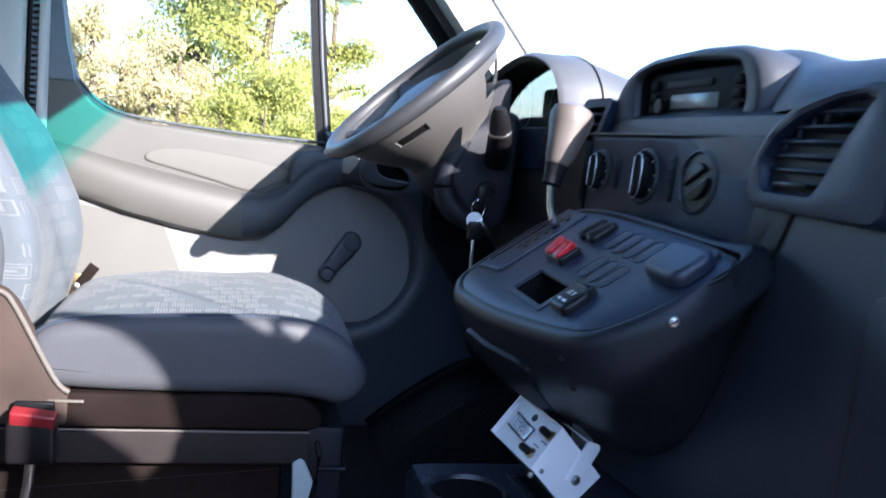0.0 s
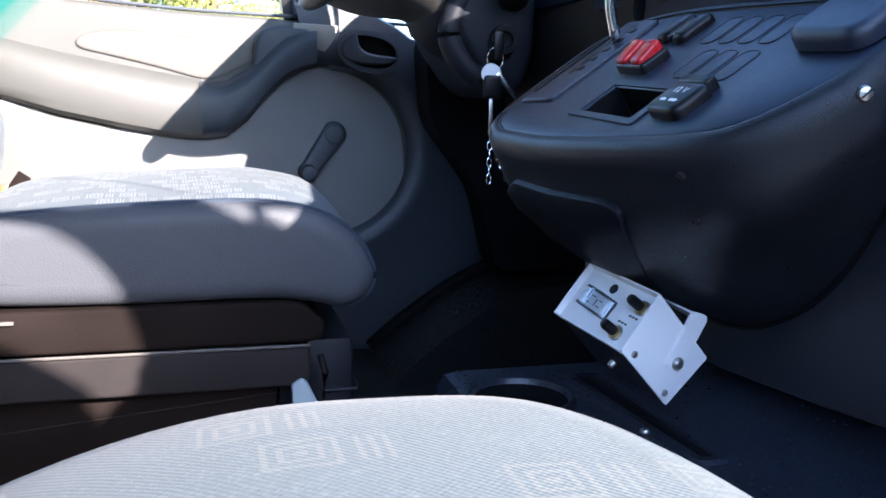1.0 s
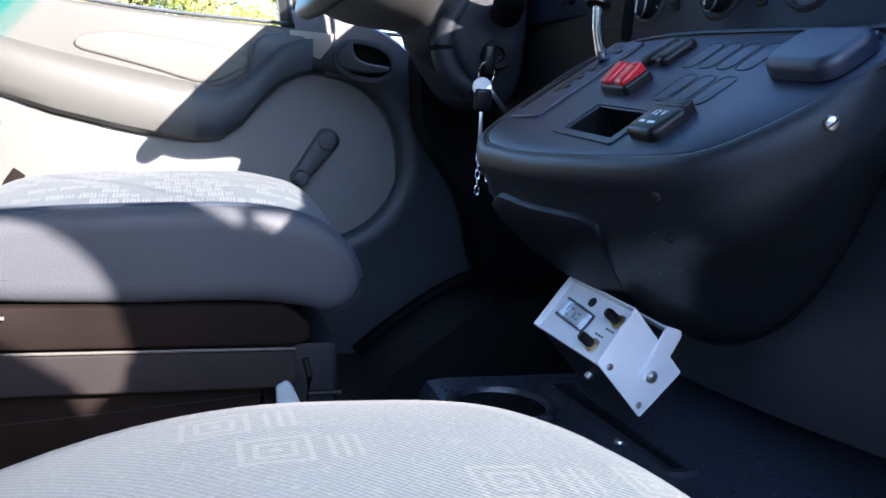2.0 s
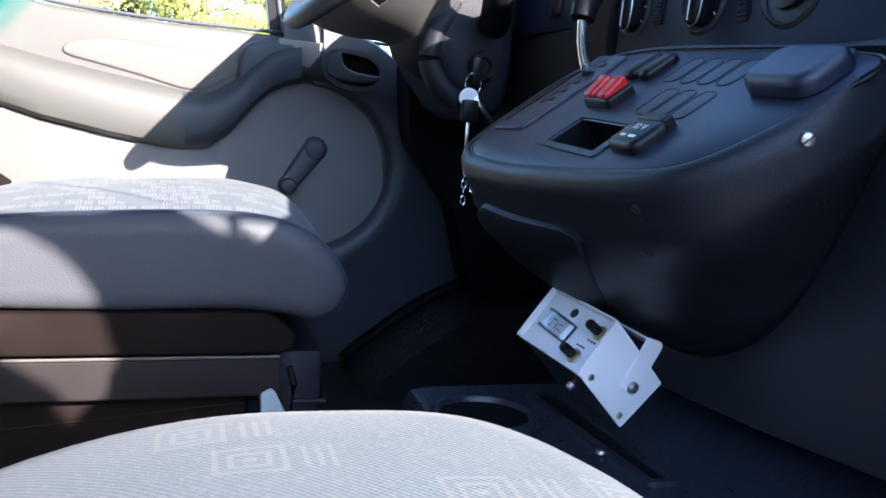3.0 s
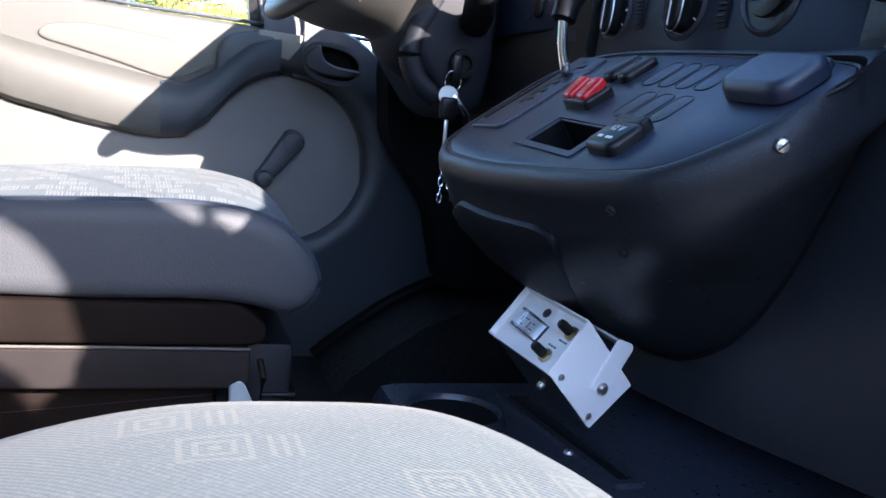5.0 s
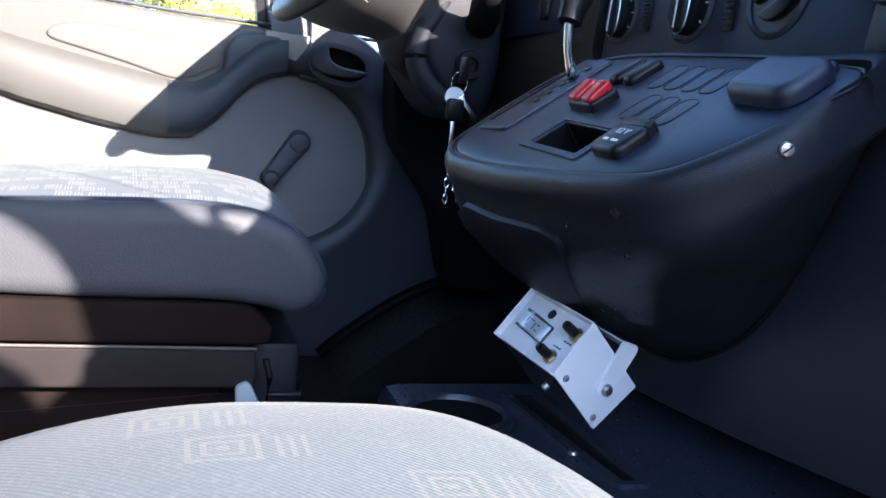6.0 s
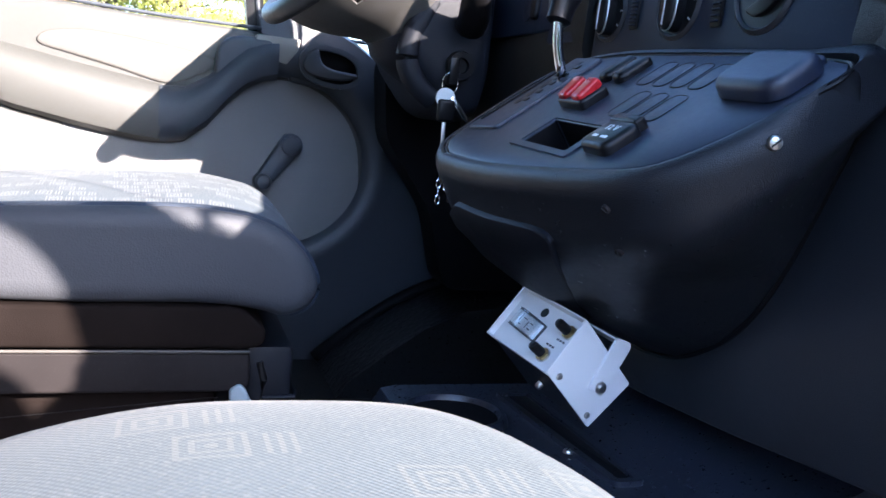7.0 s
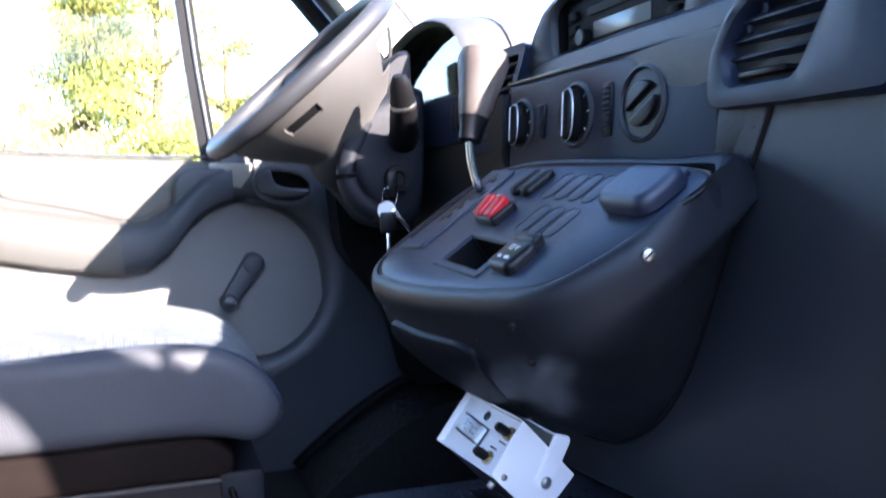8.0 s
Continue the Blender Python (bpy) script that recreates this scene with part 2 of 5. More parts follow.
def leaf_mat(name, a, b):
    m, nt, bs, out = node_mat(name)
    g = nt.nodes.new("ShaderNodeNewGeometry")
    c = mix_col(nt, g.outputs["Random Per Island"], a, b)
    nt.links.new(c, bs.inputs["Base Color"])
    bs.inputs["Roughness"].default_value = 0.6
    tr = nt.nodes.new("ShaderNodeBsdfTranslucent")
    nt.links.new(c, tr.inputs["Color"])
    mx = nt.nodes.new("ShaderNodeMixShader")
    mx.inputs[0].default_value = 0.45
    nt.links.new(bs.outputs[0], mx.inputs[1])
    nt.links.new(tr.outputs[0], mx.inputs[2])
    nt.links.new(mx.outputs[0], out.inputs["Surface"])
    return m


# dash plastic made lighter, for light grazing the passenger panel from the doorway
PANEL_LIT = plastic("panel_lit_plastic", (0.0205, 0.0230, 0.0290), 0.36, 1000, 0.0006, 0.5, 0.15, dust=0.02, spec=0.5)
CONM = plastic("console_plastic", (0.0140, 0.0160, 0.0205), 0.31, 1000, 0.0006, 0.45, 0.06, spec=0.27)
DASH = plastic("dash_plastic", (0.0090, 0.0110, 0.0165), 0.36, 1000, 0.0008, 0.6, 0.15, dust=0.05, spec=0.72)
# blue in this base stands for sky mirrored on the upward plate
PLATE = plastic("plate_plastic", (0.0095, 0.0142, 0.0310), 0.42, 2200, 0.0003, 0.3, 0.15, dust=0.06, spec=0.62)
# lighter copy of the dash plastic: doorway sky light put into the pad's colour
PAD_SKYLIT = plastic("pad_skylit_plastic", (0.030, 0.039, 0.058), 0.45, 1400, 0.0004, 0.35, 0.15, dust=0.05, spec=0.4)
DASH_SMOOTH = plastic("dash_smooth", (0.0095, 0.0155, 0.0325), 0.40, 2200, 0.0003, 0.25, 0.15, dust=0.06, spec=0.28)
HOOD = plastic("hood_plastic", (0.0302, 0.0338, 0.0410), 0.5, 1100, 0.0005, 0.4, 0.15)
BLACK = plastic("black_plastic", (0.006, 0.006, 0.007), 0.34, 1500, 0.0002, 0.15, 0.2, spec=0.22)
# dash plastic darkened: shade on the steering column put into its colour
COLM = plastic("column_plastic", (0.0080, 0.0095, 0.0140), 0.5, 1400, 0.0003, 0.4, 0.15, spec=0.2)
RUBBER = plastic("black_rubber", (0.012, 0.012, 0.013), 0.7, 500, 0.0006, 0.4, 0.3)
FLOORM = plastic("floor_mat", (0.010, 0.010, 0.011), 0.6, 260, 0.001, 0.5, 0.4, spec=0.3)
TRAYM = plastic("tray_plastic", (0.021, 0.026, 0.040), 0.30, 1300, 0.0003, 0.35, 0.25, dust=0.16, spec=0.55)
DOOR = plastic("door_vinyl", (0.0550, 0.0550, 0.0520), 0.55, 1500, 0.0004, 0.35, 0.06)
DOOR_LOW = plastic("door_fabric", (0.178, 0.178, 0.179), 0.8, 2600, 0.0003, 0.4, 0.06)
ARCHM = plastic("arch_rubber", (0.010, 0.010, 0.011), 0.30, 60, 0.003, 0.5, 0.3, spec=0.6)
ADDED_HEDGE = plastic("added_hedge_leaves", (0.020, 0.034, 0.010), 0.9, 5, 0.05, 0.6, 0.5)
FASCIA = plastic("radio_fascia", (0.006, 0.006, 0.007), 0.5, 1500, 0.0001, 0.05, 0.2, spec=0.05)
HUBM = plastic("hub_shell_plastic", (0.0560, 0.0545, 0.0525), 0.5, 1500, 0.0003, 0.3, 0.08)
# lighter copy of the hood plastic, for sun on the instrument hood
HOOD_SUNLIT = plastic("hood_sunlit_plastic", (0.0600, 0.0640, 0.0710), 0.5, 1100, 0.0005, 0.4, 0.12)
KNOBM = plastic("knob_leather", (0.0978, 0.0833, 0.0748), 0.4, 900, 0.0004, 0.4, 0.15)
LATCH = plastic("latch_plastic", (0.060, 0.067, 0.080), 0.33, 1500, 0.0002, 0.2, 0.1)
SEAM = plastic("seam_thread", (0.075, 0.068, 0.062), 0.8, 1500, 0.0001, 0.0, 0.1)
REARW = plastic("rear_wall_trim", (0.045, 0.045, 0.048), 0.8, 900, 0.0004, 0.4, 0.1)
DOOR_INS = plastic("door_insert_cloth", (0.094, 0.094, 0.089), 0.85, 2600, 0.0003, 0.4, 0.05)
FRAMEM = plastic("frame_trim_plastic", (0.105, 0.125, 0.155), 0.55, 1600, 0.0003, 0.3, 0.06)
# pale base stands for sunlight on the wedge, which lies in shadow here
WEDGE_SUNLIT = plastic("wedge_sunlit_plastic", (0.26, 0.245, 0.215), 0.5, 1500, 0.0003, 0.3, 0.06)
DOOR_DARK = plastic("door_dark_plastic", (0.037, 0.043, 0.055), 0.45, 1400, 0.0004, 0.35, 0.12)
PILLAR = plastic("pillar_trim", (0.42, 0.42, 0.415), 0.6, 1800, 0.0003, 0.3, 0.06)
HEADLINER = plastic("headliner_cloth", (0.22, 0.215, 0.21), 0.95, 900, 0.0006, 0.4, 0.06)
WHEEL = plastic("wheel_foam", (0.0306, 0.0324, 0.0369), 0.45, 1700, 0.0003, 0.4, 0.1, spec=0.35)
VINYL = plastic("seat_vinyl", (0.0505, 0.0535, 0.0620), 0.52, 420, 0.0006, 0.4, 0.10, spec=0.20)
PANV = plastic("worn_vinyl", (0.0105, 0.0078, 0.0070), 0.75, 700, 0.0006, 0.3, 0.55, spec=0.02)
RECM = plastic("recliner_vinyl", (0.0400, 0.0300, 0.0260), 0.65, 500, 0.0006, 0.35, 0.45, dust=0.02, spec=0.10)
PANP = plastic("pan_plastic", (0.0200, 0.0172, 0.0175), 0.65, 1500, 0.0003, 0.3, 0.30, dust=0.02, spec=0.06)
WHITE = plastic("white_paint", (0.78, 0.78, 0.78), 0.35, 1400, 0.0001, 0.1, 0.03)
GREYM = plastic("grey_bracket", (0.30, 0.36, 0.38), 0.45, 1400, 0.0001, 0.1, 0.1)
# the switch red darkened, to stand for shade on the buckle button
BUCKLE_RED_SHADED = plastic("buckle_red_shaded", (0.13, 0.010, 0.014), 0.4, 1500, 0.0001, 0.1, 0.15)
RED = plastic("red_plastic", (0.4200, 0.0070, 0.0110), 0.3, 1500, 0.0001, 0.1, 0.1)
CHROME = metal_mat("chrome", (0.82, 0.82, 0.84), 0.16)
STEEL = metal_mat("steel", (0.55, 0.54, 0.52), 0.35)
BRASS = metal_mat("brass", (0.55, 0.42, 0.2), 0.35)
FAB_TOP = fabric("seat_cloth_flat", (0, 1), (0.0480, 0.0610, 0.0750), (0.135, 0.142, 0.148), 0.80, 700, 0.58)
FAB_BACK = fabric("seat_cloth_upright", (1, 2), (0.0560, 0.0680, 0.0840), (0.105, 0.112, 0.122))
FAB_PASS = fabric("bench_cloth", (0, 1), (0.0450, 0.0605, 0.0710), (0.084, 0.094, 0.094), 1.3, 450, 0.36)
PIPING = plastic("dark_piping", (0.013, 0.021, 0.038), 0.8, 1800, 0.0004, 0.4, 0.2)
GLASS = glass_mat("clear_glass", (0.96, 0.98, 0.97), 0.015)
TEAL = glass_mat("teal_band_glass", (0.10, 0.80, 0.72), 0.03)
TEAL_EDGE = glass_mat("teal_band_edge", (0.50, 0.92, 0.86), 0.03)
COVER = glass_mat("cover_plastic", (0.90, 0.92, 0.94), 0.10)
LENS = glass_mat("cluster_lens", (0.70, 0.70, 0.70), 0.16)
INK = plastic("grey_ink", (0.06, 0.06, 0.065), 0.5, 1500, 0.0001, 0.0, 0.1)
PRINT = plastic("white_print", (0.62, 0.63, 0.65), 0.5, 1500, 0.0001, 0.0, 0.05)
LABELM = plastic("printed_label", (0.68, 0.70, 0.70), 0.25, 1500, 0.0001, 0.0, 0.1)
LCD = plastic("lcd_grey", (0.16, 0.18, 0.17), 0.2, 1500, 0.0001, 0.0, 0.05)
LEAF = leaf_mat("leaf_green", (0.165, 0.185, 0.040), (0.40, 0.395, 0.11))
LEAF_PALE = leaf_mat("leaf_pale", (0.30, 0.28, 0.11), (0.58, 0.49, 0.32))
BARK = plastic("bark", (0.09, 0.07, 0.05), 0.9, 30, 0.02, 0.6, 0.4)
GRASS = plastic("grass_ground", (0.10, 0.14, 0.03), 0.95, 8, 0.03, 0.5, 0.35)
ASPHALT = plastic("asphalt", (0.055, 0.055, 0.058), 0.85, 120, 0.004, 0.5, 0.2)
PAINTW = plastic("body_paint", (0.75, 0.75, 0.76), 0.25, 900, 0.0001, 0.0, 0.03)

# ---- setting: ground, cab shell ----
YD = 1.88          # inner face of the driver's door
YC = 0.97          # middle of the cab


def ground_sheet():
    bm = bmesh.new()
    n, half = 40, 600.0
    rows_ = []
    for i in range(n + 1):
        r = []
        for j in range(n + 1):
            u, v = 2 * i / n - 1, 2 * j / n - 1
            x, y = half * u * abs(u) ** 1.5, half * v * abs(v) ** 1.5
            d = math.hypot(x, y)
            z = -0.95 + (0.25 * noise.noise(Vector((x * 0.05, y * 0.05, 0))) if d > 9 else 0)
            r.append(bm.verts.new((x, y, z)))
        rows_.append(r)
    for a, b in zip(rows_, rows_[1:]):
        for j in range(n):
            bm.faces.new((a[j], a[j + 1], b[j + 1], b[j]))
    return bm


solid("ground", ground_sheet(), GRASS, "green and yellow grass field around the parked van", "ground", kind="structure")
solid("pavement", box((-9, -6.5, -1.15), (12, 4.2, -0.93), 0.01), ASPHALT, "grey asphalt strip under the parked van", "pavement", kind="structure")

# added unseen hedge: closes the strip behind the doorway and cuts low sky light
hr_ = []
for j in range(61):
    a = radians(150 + 4.0 * j)
    d = 13.0 + 0.8 * noise.noise(Vector((j * 0.35, 0, 3)))
    h = 4.2 + 0.4 * noise.noise(Vector((j * 0.45, 7, 0)))
    hr_.append([Vector(((d + o) * math.cos(a), (d + o) * math.sin(a), -0.96 + h * f)) for o, f in ((0.0, 0.0), (-0.5, 0.3), (-0.4, 0.65), (0.1, 0.92), (0.6, 1.0), (1.4, 0.9), (1.6, 0.0))])
solid("backdrop", loft(hr_), ADDED_HEDGE, "unseen dark green hedge, added to cut low sky light", "hedge", kind="structure")

# cab floor, rear wall, roof
solid("floor", box((-0.9, 0.02, -0.06), (1.35, 1.93, 0.0), 0.004), FLOORM, "black rubber mat on the cab floor", "floor", kind="structure")
solid("wall_rear", box((-0.95, 0.02, 0.0), (-0.9, 1.98, 1.55), 0.004), REARW, "dark grey rear wall of the cab", "wall", kind="structure")
solid("ceiling", box((-0.95, 0.0, 1.475), (0.30, 1.99, 1.52), 0.01), HEADLINER, "light grey cloth headliner", "ceiling", kind="structure")


def shield(z, y):
    """The windscreen's surface: how far forward it is at a height and across the cab."""
    bow = 0.10 * (1 - ((y - YC) / 0.95) ** 2)
    return 0.52 + (1.08 - z) * 0.833 + bow


def band_z(y):
    """The lower edge of the sun band, which rises to the middle of the cab."""
    return 1.256 + 0.115 * (1 - ((y - YC) / 0.95) ** 2)


def pane_strip(low, high, ny=24, nz=4):
    rings = []
    for i in range(nz + 1):
        r = []
        for j in range(ny + 1):
            y = 0.08 + 1.78 * j / ny
            z = low(y) + (high(y) - low(y)) * i / nz
            r.append(Vector((shield(z, y), y, z)))
        rings.append(r)
    return loft(rings, loop=False)


wind = thing("windshield", (0.9, YC, 0.8), "clear curved windscreen with a teal sun band on top", "windshield", kind="structure")
w1 = part("pane", pane_strip(lambda y: 0.80, band_z), GLASS, wind)
w1.visible_shadow = False
part("sun_band", pane_strip(lambda y: band_z(y) + 0.022, lambda y: 1.458), TEAL, wind, "teal tinted sun band")
part("band_edge", pane_strip(band_z, lambda y: band_z(y) + 0.022, nz=1), TEAL_EDGE, wind, "paler edge of the sun band")

# windscreen header and cowl
hd = []
for j in range(13):
    y = 0.02 + (1.94) * j / 12
    x = shield(1.45, y)
    hd.append([Vector((x + 0.03, y, 1.44)), Vector((x + 0.03, y, 1.52)), Vector((x - 0.16, y, 1.52)), Vector((x - 0.16, y, 1.475)), Vector((x - 0.03, y, 1.445))])
solid("trim_header", loft(hd), PILLAR, "light grey trim over the windscreen", "trim", kind="structure")
cw = []
for j in range(13):
    y = 0.02 + 1.94 * j / 12
    x = shield(0.82, y)
    cw.append([Vector((x - 0.02, y, 0.80)), Vector((x + 0.25, y, 0.74)), Vector((x + 0.25, y, -0.5)), Vector((x - 0.02, y, -0.06))])
solid("wall_front", loft(cw), PAINTW, "white painted cowl and bulkhead in front of the dashboard", "wall", kind="structure")


def a_pillar(y_in, y_out, tag, fwd=0.0, wide=0.115, top=1.5):
    """The trim of a windscreen pillar: a slanting beam with a dark door seal along its rear edge."""
    s = 1 if y_out > y_in else -1
    pil = thing("pillar_a_" + tag, (0.7, y_in, 0.8), "light grey windscreen pillar trim with a black door seal", "pillar", kind="structure")
    rings = []
    for z in (z for z in (0.70, 0.80, 0.95, 1.0, 1.1, 1.25, 1.42, 1.5) if z <= top):
        x = 0.405 + (1.08 - z) * 0.833 + fwd + wide
        rings.append([Vector((x + 0.005, y_in, z)), Vector((x + 0.012, y_in + 0.05 * s, z)), Vector((x, y_in + 0.12 * s, z)), Vector((x - wide, y_in + 0.12 * s, z)), Vector((x - wide - 0.01, y_in + 0.05 * s, z)), Vector((x - wide + 0.004, y_in + 0.012 * s, z))])
    part("trim", loft(rings), PILLAR, pil)
    line = [(0.52 + (1.08 - z) * 0.833 - 0.128 + fwd, y_in + 0.065 * s, z) for z in (0.62, 0.72, 0.85, 1.0, 1.15, 1.3, 1.45) if z <= top]
    part("door_seal", tube(line, 0.014, 10), RUBBER, pil, "black rubber door seal")
    line = [(0.52 + (1.08 - z) * 0.833 + 0.014 + fwd, y_in + 0.012 * s, z) for z in (0.8, 0.9, 1.05, 1.2, 1.4)]
    part("glass_seal", tube(line, 0.006 if top > 1.4 else 0.0015, 8), RUBBER, pil, "thin black windscreen seal")
    return pil


a_pillar(1.79, 1.91, "driver")
# unseen passenger pillar, slimmed and cut off at 1.0 so sun reaches the cushion
pp = a_pillar(2 * YC - 1.79, 2 * YC - 1.91, "passenger", 0.05, 0.065, 1.0)
# added plate, out of view: its outline casts the curved shadow on the seat
shade_outline = [(0.366, 1.056), (0.41, 1.022), (0.458, 1.006), (0.495, 0.984), (0.524, 0.955), (0.546, 0.920), (0.562, 0.868), (0.584, 0.794), (0.549, 0.781), (0.516, 0.744), (0.486, 0.785), (0.448, 0.811), (0.406, 0.838), (0.35, 0.866), (0.315, 0.85), (0.315, 0.62), (0.84, 0.62), (0.80, 0.80), (0.772, 0.958), (0.740, 0.985), (0.727, 1.000), (0.713, 0.990), (0.694, 0.996), (0.668, 1.012), (0.655, 1.025), (0.613, 1.033), (0.552, 1.032), (0.487, 1.027), (0.419, 1.038), (0.37, 1.062)]
shade_plan = [Vector((x + 0.179, z + 0.169)) for x, z in shade_outline]
part("shade_plate", slab(shade_plan, -0.014, 0.014, 0.004, Matrix(((1, 0, 0, 0), (0, 0, -1, -0.25), (0, 1, 0, 0), (0, 0, 0, 1)))), BLACK, pp, "unseen black plate, shaped for the shadow on the seat")
# added rod for the thin shadow along the cushion edge
part("shade_rod", tube(smooth_loop([(0.897, -0.25, 1.155), (0.893, -0.25, 1.196), (0.925, -0.245, 1.203), (0.985, -0.24, 1.192), (1.01, -0.20, 1.13)], 4, False), 0.009, 8), BLACK, pp, "unseen black rod, added for a thin shadow on the cushion")

# passenger doorway: sill, rear pillar, roof rail (the door stands open, out of sight)
solid("door_sill", box((-0.62, -0.02, -0.10), (0.75, 0.06, -0.01), 0.01), PILLAR, "grey step sill of the open passenger doorway", "door sill", kind="structure")
solid("pillar_b_passenger", box((-0.95, -0.02, -0.06), (-0.58, 0.07, 1.5), 0.02), PILLAR, "light grey rear pillar of the passenger doorway", "pillar", kind="structure")
solid("trim_roof_rail", box((-0.6, -0.02, 1.40), (0.30, 0.08, 1.5), 0.02), PILLAR, "light grey roof rail over the passenger doorway", "trim", kind="structure")
solid("trim_dash_end", box((0.62, -0.02, -0.06), (1.0, 0.06, 0.80), 0.02), PAINTW, "painted front edge of the passenger doorway", "trim", kind="structure")

# driver's rear pillar with the belt slot
pb = thing("pillar_b_driver", (-0.6, 1.86, 0), "blue-grey trim of the pillar behind the driver's door", "pillar", kind="structure")
part("trim", box((-0.95, 1.83, -0.06), (-0.505, 1.98, 1.5), 0.02), PILLAR, pb)
part("belt_slot", box((-0.503, 1.845, 0.55), (-0.49, 1.90, 1.5), 0.003), BLACK, pb, "black ribbed belt guide")
for k in range(60):
    z = 0.56 + k * 0.0135
    part("rib", box((-0.492, 1.842, z), (-0.478, 1.872, z + 0.007), 0.0), FRAMEM, pb)
part("trim_edge", box((-0.478, 1.84, 0.5), (-0.462, 1.93, 1.5), 0.004), PILLAR, pb)

# ---- driver's door ----
door = thing("door_1", (0, 1.9, -0.05), "grey vinyl driver's door with dark pull handle and window winder", "door", kind="structure")
MD = Matrix(((1, 0, 0, 0), (0, 0, -1, YD), (0, 1, 0, 0), (0, 0, 0, 1)))   # local x, y, z -> world x, z, towards the cab
# lower panel with window opening above: a slab whose upper edge is the sill
pan = [(-0.46, -0.03), (0.80, -0.03), (0.80, 0.645), (0.42, 0.668), (0.26, 0.690), (0.12, 0.70), (-0.06, 0.705), (-0.28, 0.72), (-0.36, 0.745), (-0.405, 0.80), (-0.425, 0.88), (-0.445, 1.02), (-0.47, 1.42), (-0.49, 1.42)]
part("door_panel", slab([Vector(p) for p in rounded(pan, 0.03, 3)], -0.05, 0.0, 0.012, MD), DOOR, door)
# lighter blue-grey than the door: window sky light put into the frame's colour
fr_ = [(-0.505, 0.795), (-0.405, 0.795), (-0.425, 0.88), (-0.445, 1.02), (-0.468, 1.415), (-0.505, 1.415)]
part("frame_trim", slab([Vector(p) for p in fr_], -0.02, 0.004, 0.003, MD), FRAMEM, door, "window frame trim, sky light in its blue-grey colour")
part("rear_skirt", box((-0.56, 1.884, -0.03), (-0.445, 1.93, 0.79), 0.004), DOOR, door, "grey rear edge of the door")
# dark strip under the glass
sill = [(-0.40, 1.895, 0.80), (-0.35, 1.895, 0.752), (-0.27, 1.895, 0.727), (-0.06, 1.895, 0.711), (0.12, 1.895, 0.706), (0.35, 1.895, 0.70), (0.62, 1.895, 0.69)]
part("glass_seal", tube(smooth_loop(sill, 5, False), 0.004, 8), DOOR_DARK, door, "black glass seal")
# window frame: rear post, roof rail, front slanting post, divider
part("rear_post", tube([(-0.447, 1.92, 0.82), (-0.46, 1.92, 1.1), (-0.475, 1.915, 1.42)], 0.016, 8), RUBBER, door, "black rear window channel")
part("top_rail", box((-0.5, 1.89, 1.40), (0.12, 1.95, 1.47), 0.01), PILLAR, door)
part("divider_bar", loft([[Vector((x + dx, y, z)) for dx, y in ((-0.019, 1.925), (0.018, 1.925), (0.019, 1.96), (-0.020, 1.96))] for x, z in ((0.175, 0.68), (0.146, 0.90), (0.130, 1.06), (0.085, 1.42))]), BLACK, door, "black upright bar of the quarter light")
part("divider_trim", tube([(0.178, 1.924, 0.70), (0.151, 1.924, 0.90), (0.135, 1.924, 1.06), (0.09, 1.924, 1.42)], 0.005, 8), DOOR_DARK, door, "rounded rib of the divider bar")
part("front_post", tube([(0.68, 1.93, 0.70), (0.555, 1.93, 0.86), (0.415, 1.93, 1.03), (0.09, 1.93, 1.42)], 0.022, 8), BLACK, door, "black front window channel")
g1 = part("pane", box((-0.45, 1.938, 0.69), (0.16, 1.942, 1.42), 0), GLASS, door)
g2 = part("pane", loft([[Vector((0.16, y, 0.68)), Vector((0.70, y, 0.68)), Vector((0.08, y, 1.42))] for y in (1.938, 1.942)]), GLASS, door)
g1.visible_shadow = g2.visible_shadow = False

part("glass_edge", tube([(0.404, 1.946, 0.76), (0.412, 1.946, 1.04)], 0.0013, 6), GREYM, door, "thin upright edge in the quarter light")
# lower cloth panel and round speaker field
low = [(-0.44, 0.02), (-0.44, 0.53), (-0.24, 0.495), (-0.05, 0.47), (0.03, 0.48), (0.09, 0.54), (0.17, 0.585), (0.24, 0.60), (0.31, 0.575), (0.37, 0.515), (0.40, 0.43), (0.395, 0.34), (0.355, 0.285), (0.28, 0.265), (0.19, 0.26), (0.10, 0.22), (0.02, 0.1), (0.0, 0.02)]
part("lower_panel", slab(smooth_loop([Vector((*p, 0)) for p in low], 3), 0.0, 0.006, 0.003, MD), DOOR_LOW, door, "grey cloth lower panel")
rear_f = [(-0.44, 0.02), (-0.44, 0.527), (-0.24, 0.492), (-0.20, 0.484), (-0.165, 0.40), (-0.14, 0.33), (-0.10, 0.02)]
part("rear_field", slab(rounded(rear_f, 0.008, 2), 0.004, 0.0078, 0.001, MD), DOOR_INS, door, "grey vinyl field of the lower panel")
circ = [Vector((0.223 + 0.175 * math.cos(a), 0.432 + 0.170 * math.sin(a), 0)) for a in (2 * math.pi * k / 56 for k in range(56))]
part("round_panel", slab(circ, 0.004, 0.0064, 0.0002, MD), DOOR_LOW, door, "grey round panel behind the winder")
# dark moulded border round the disc, running down to the sill
edge_i = []
for k in range(40):
    a = math.radians(100 - 215 * k / 39)
    edge_i.append((0.225 + 0.182 * math.cos(a), 0.432 + 0.176 * math.sin(a)))
rings_b = []
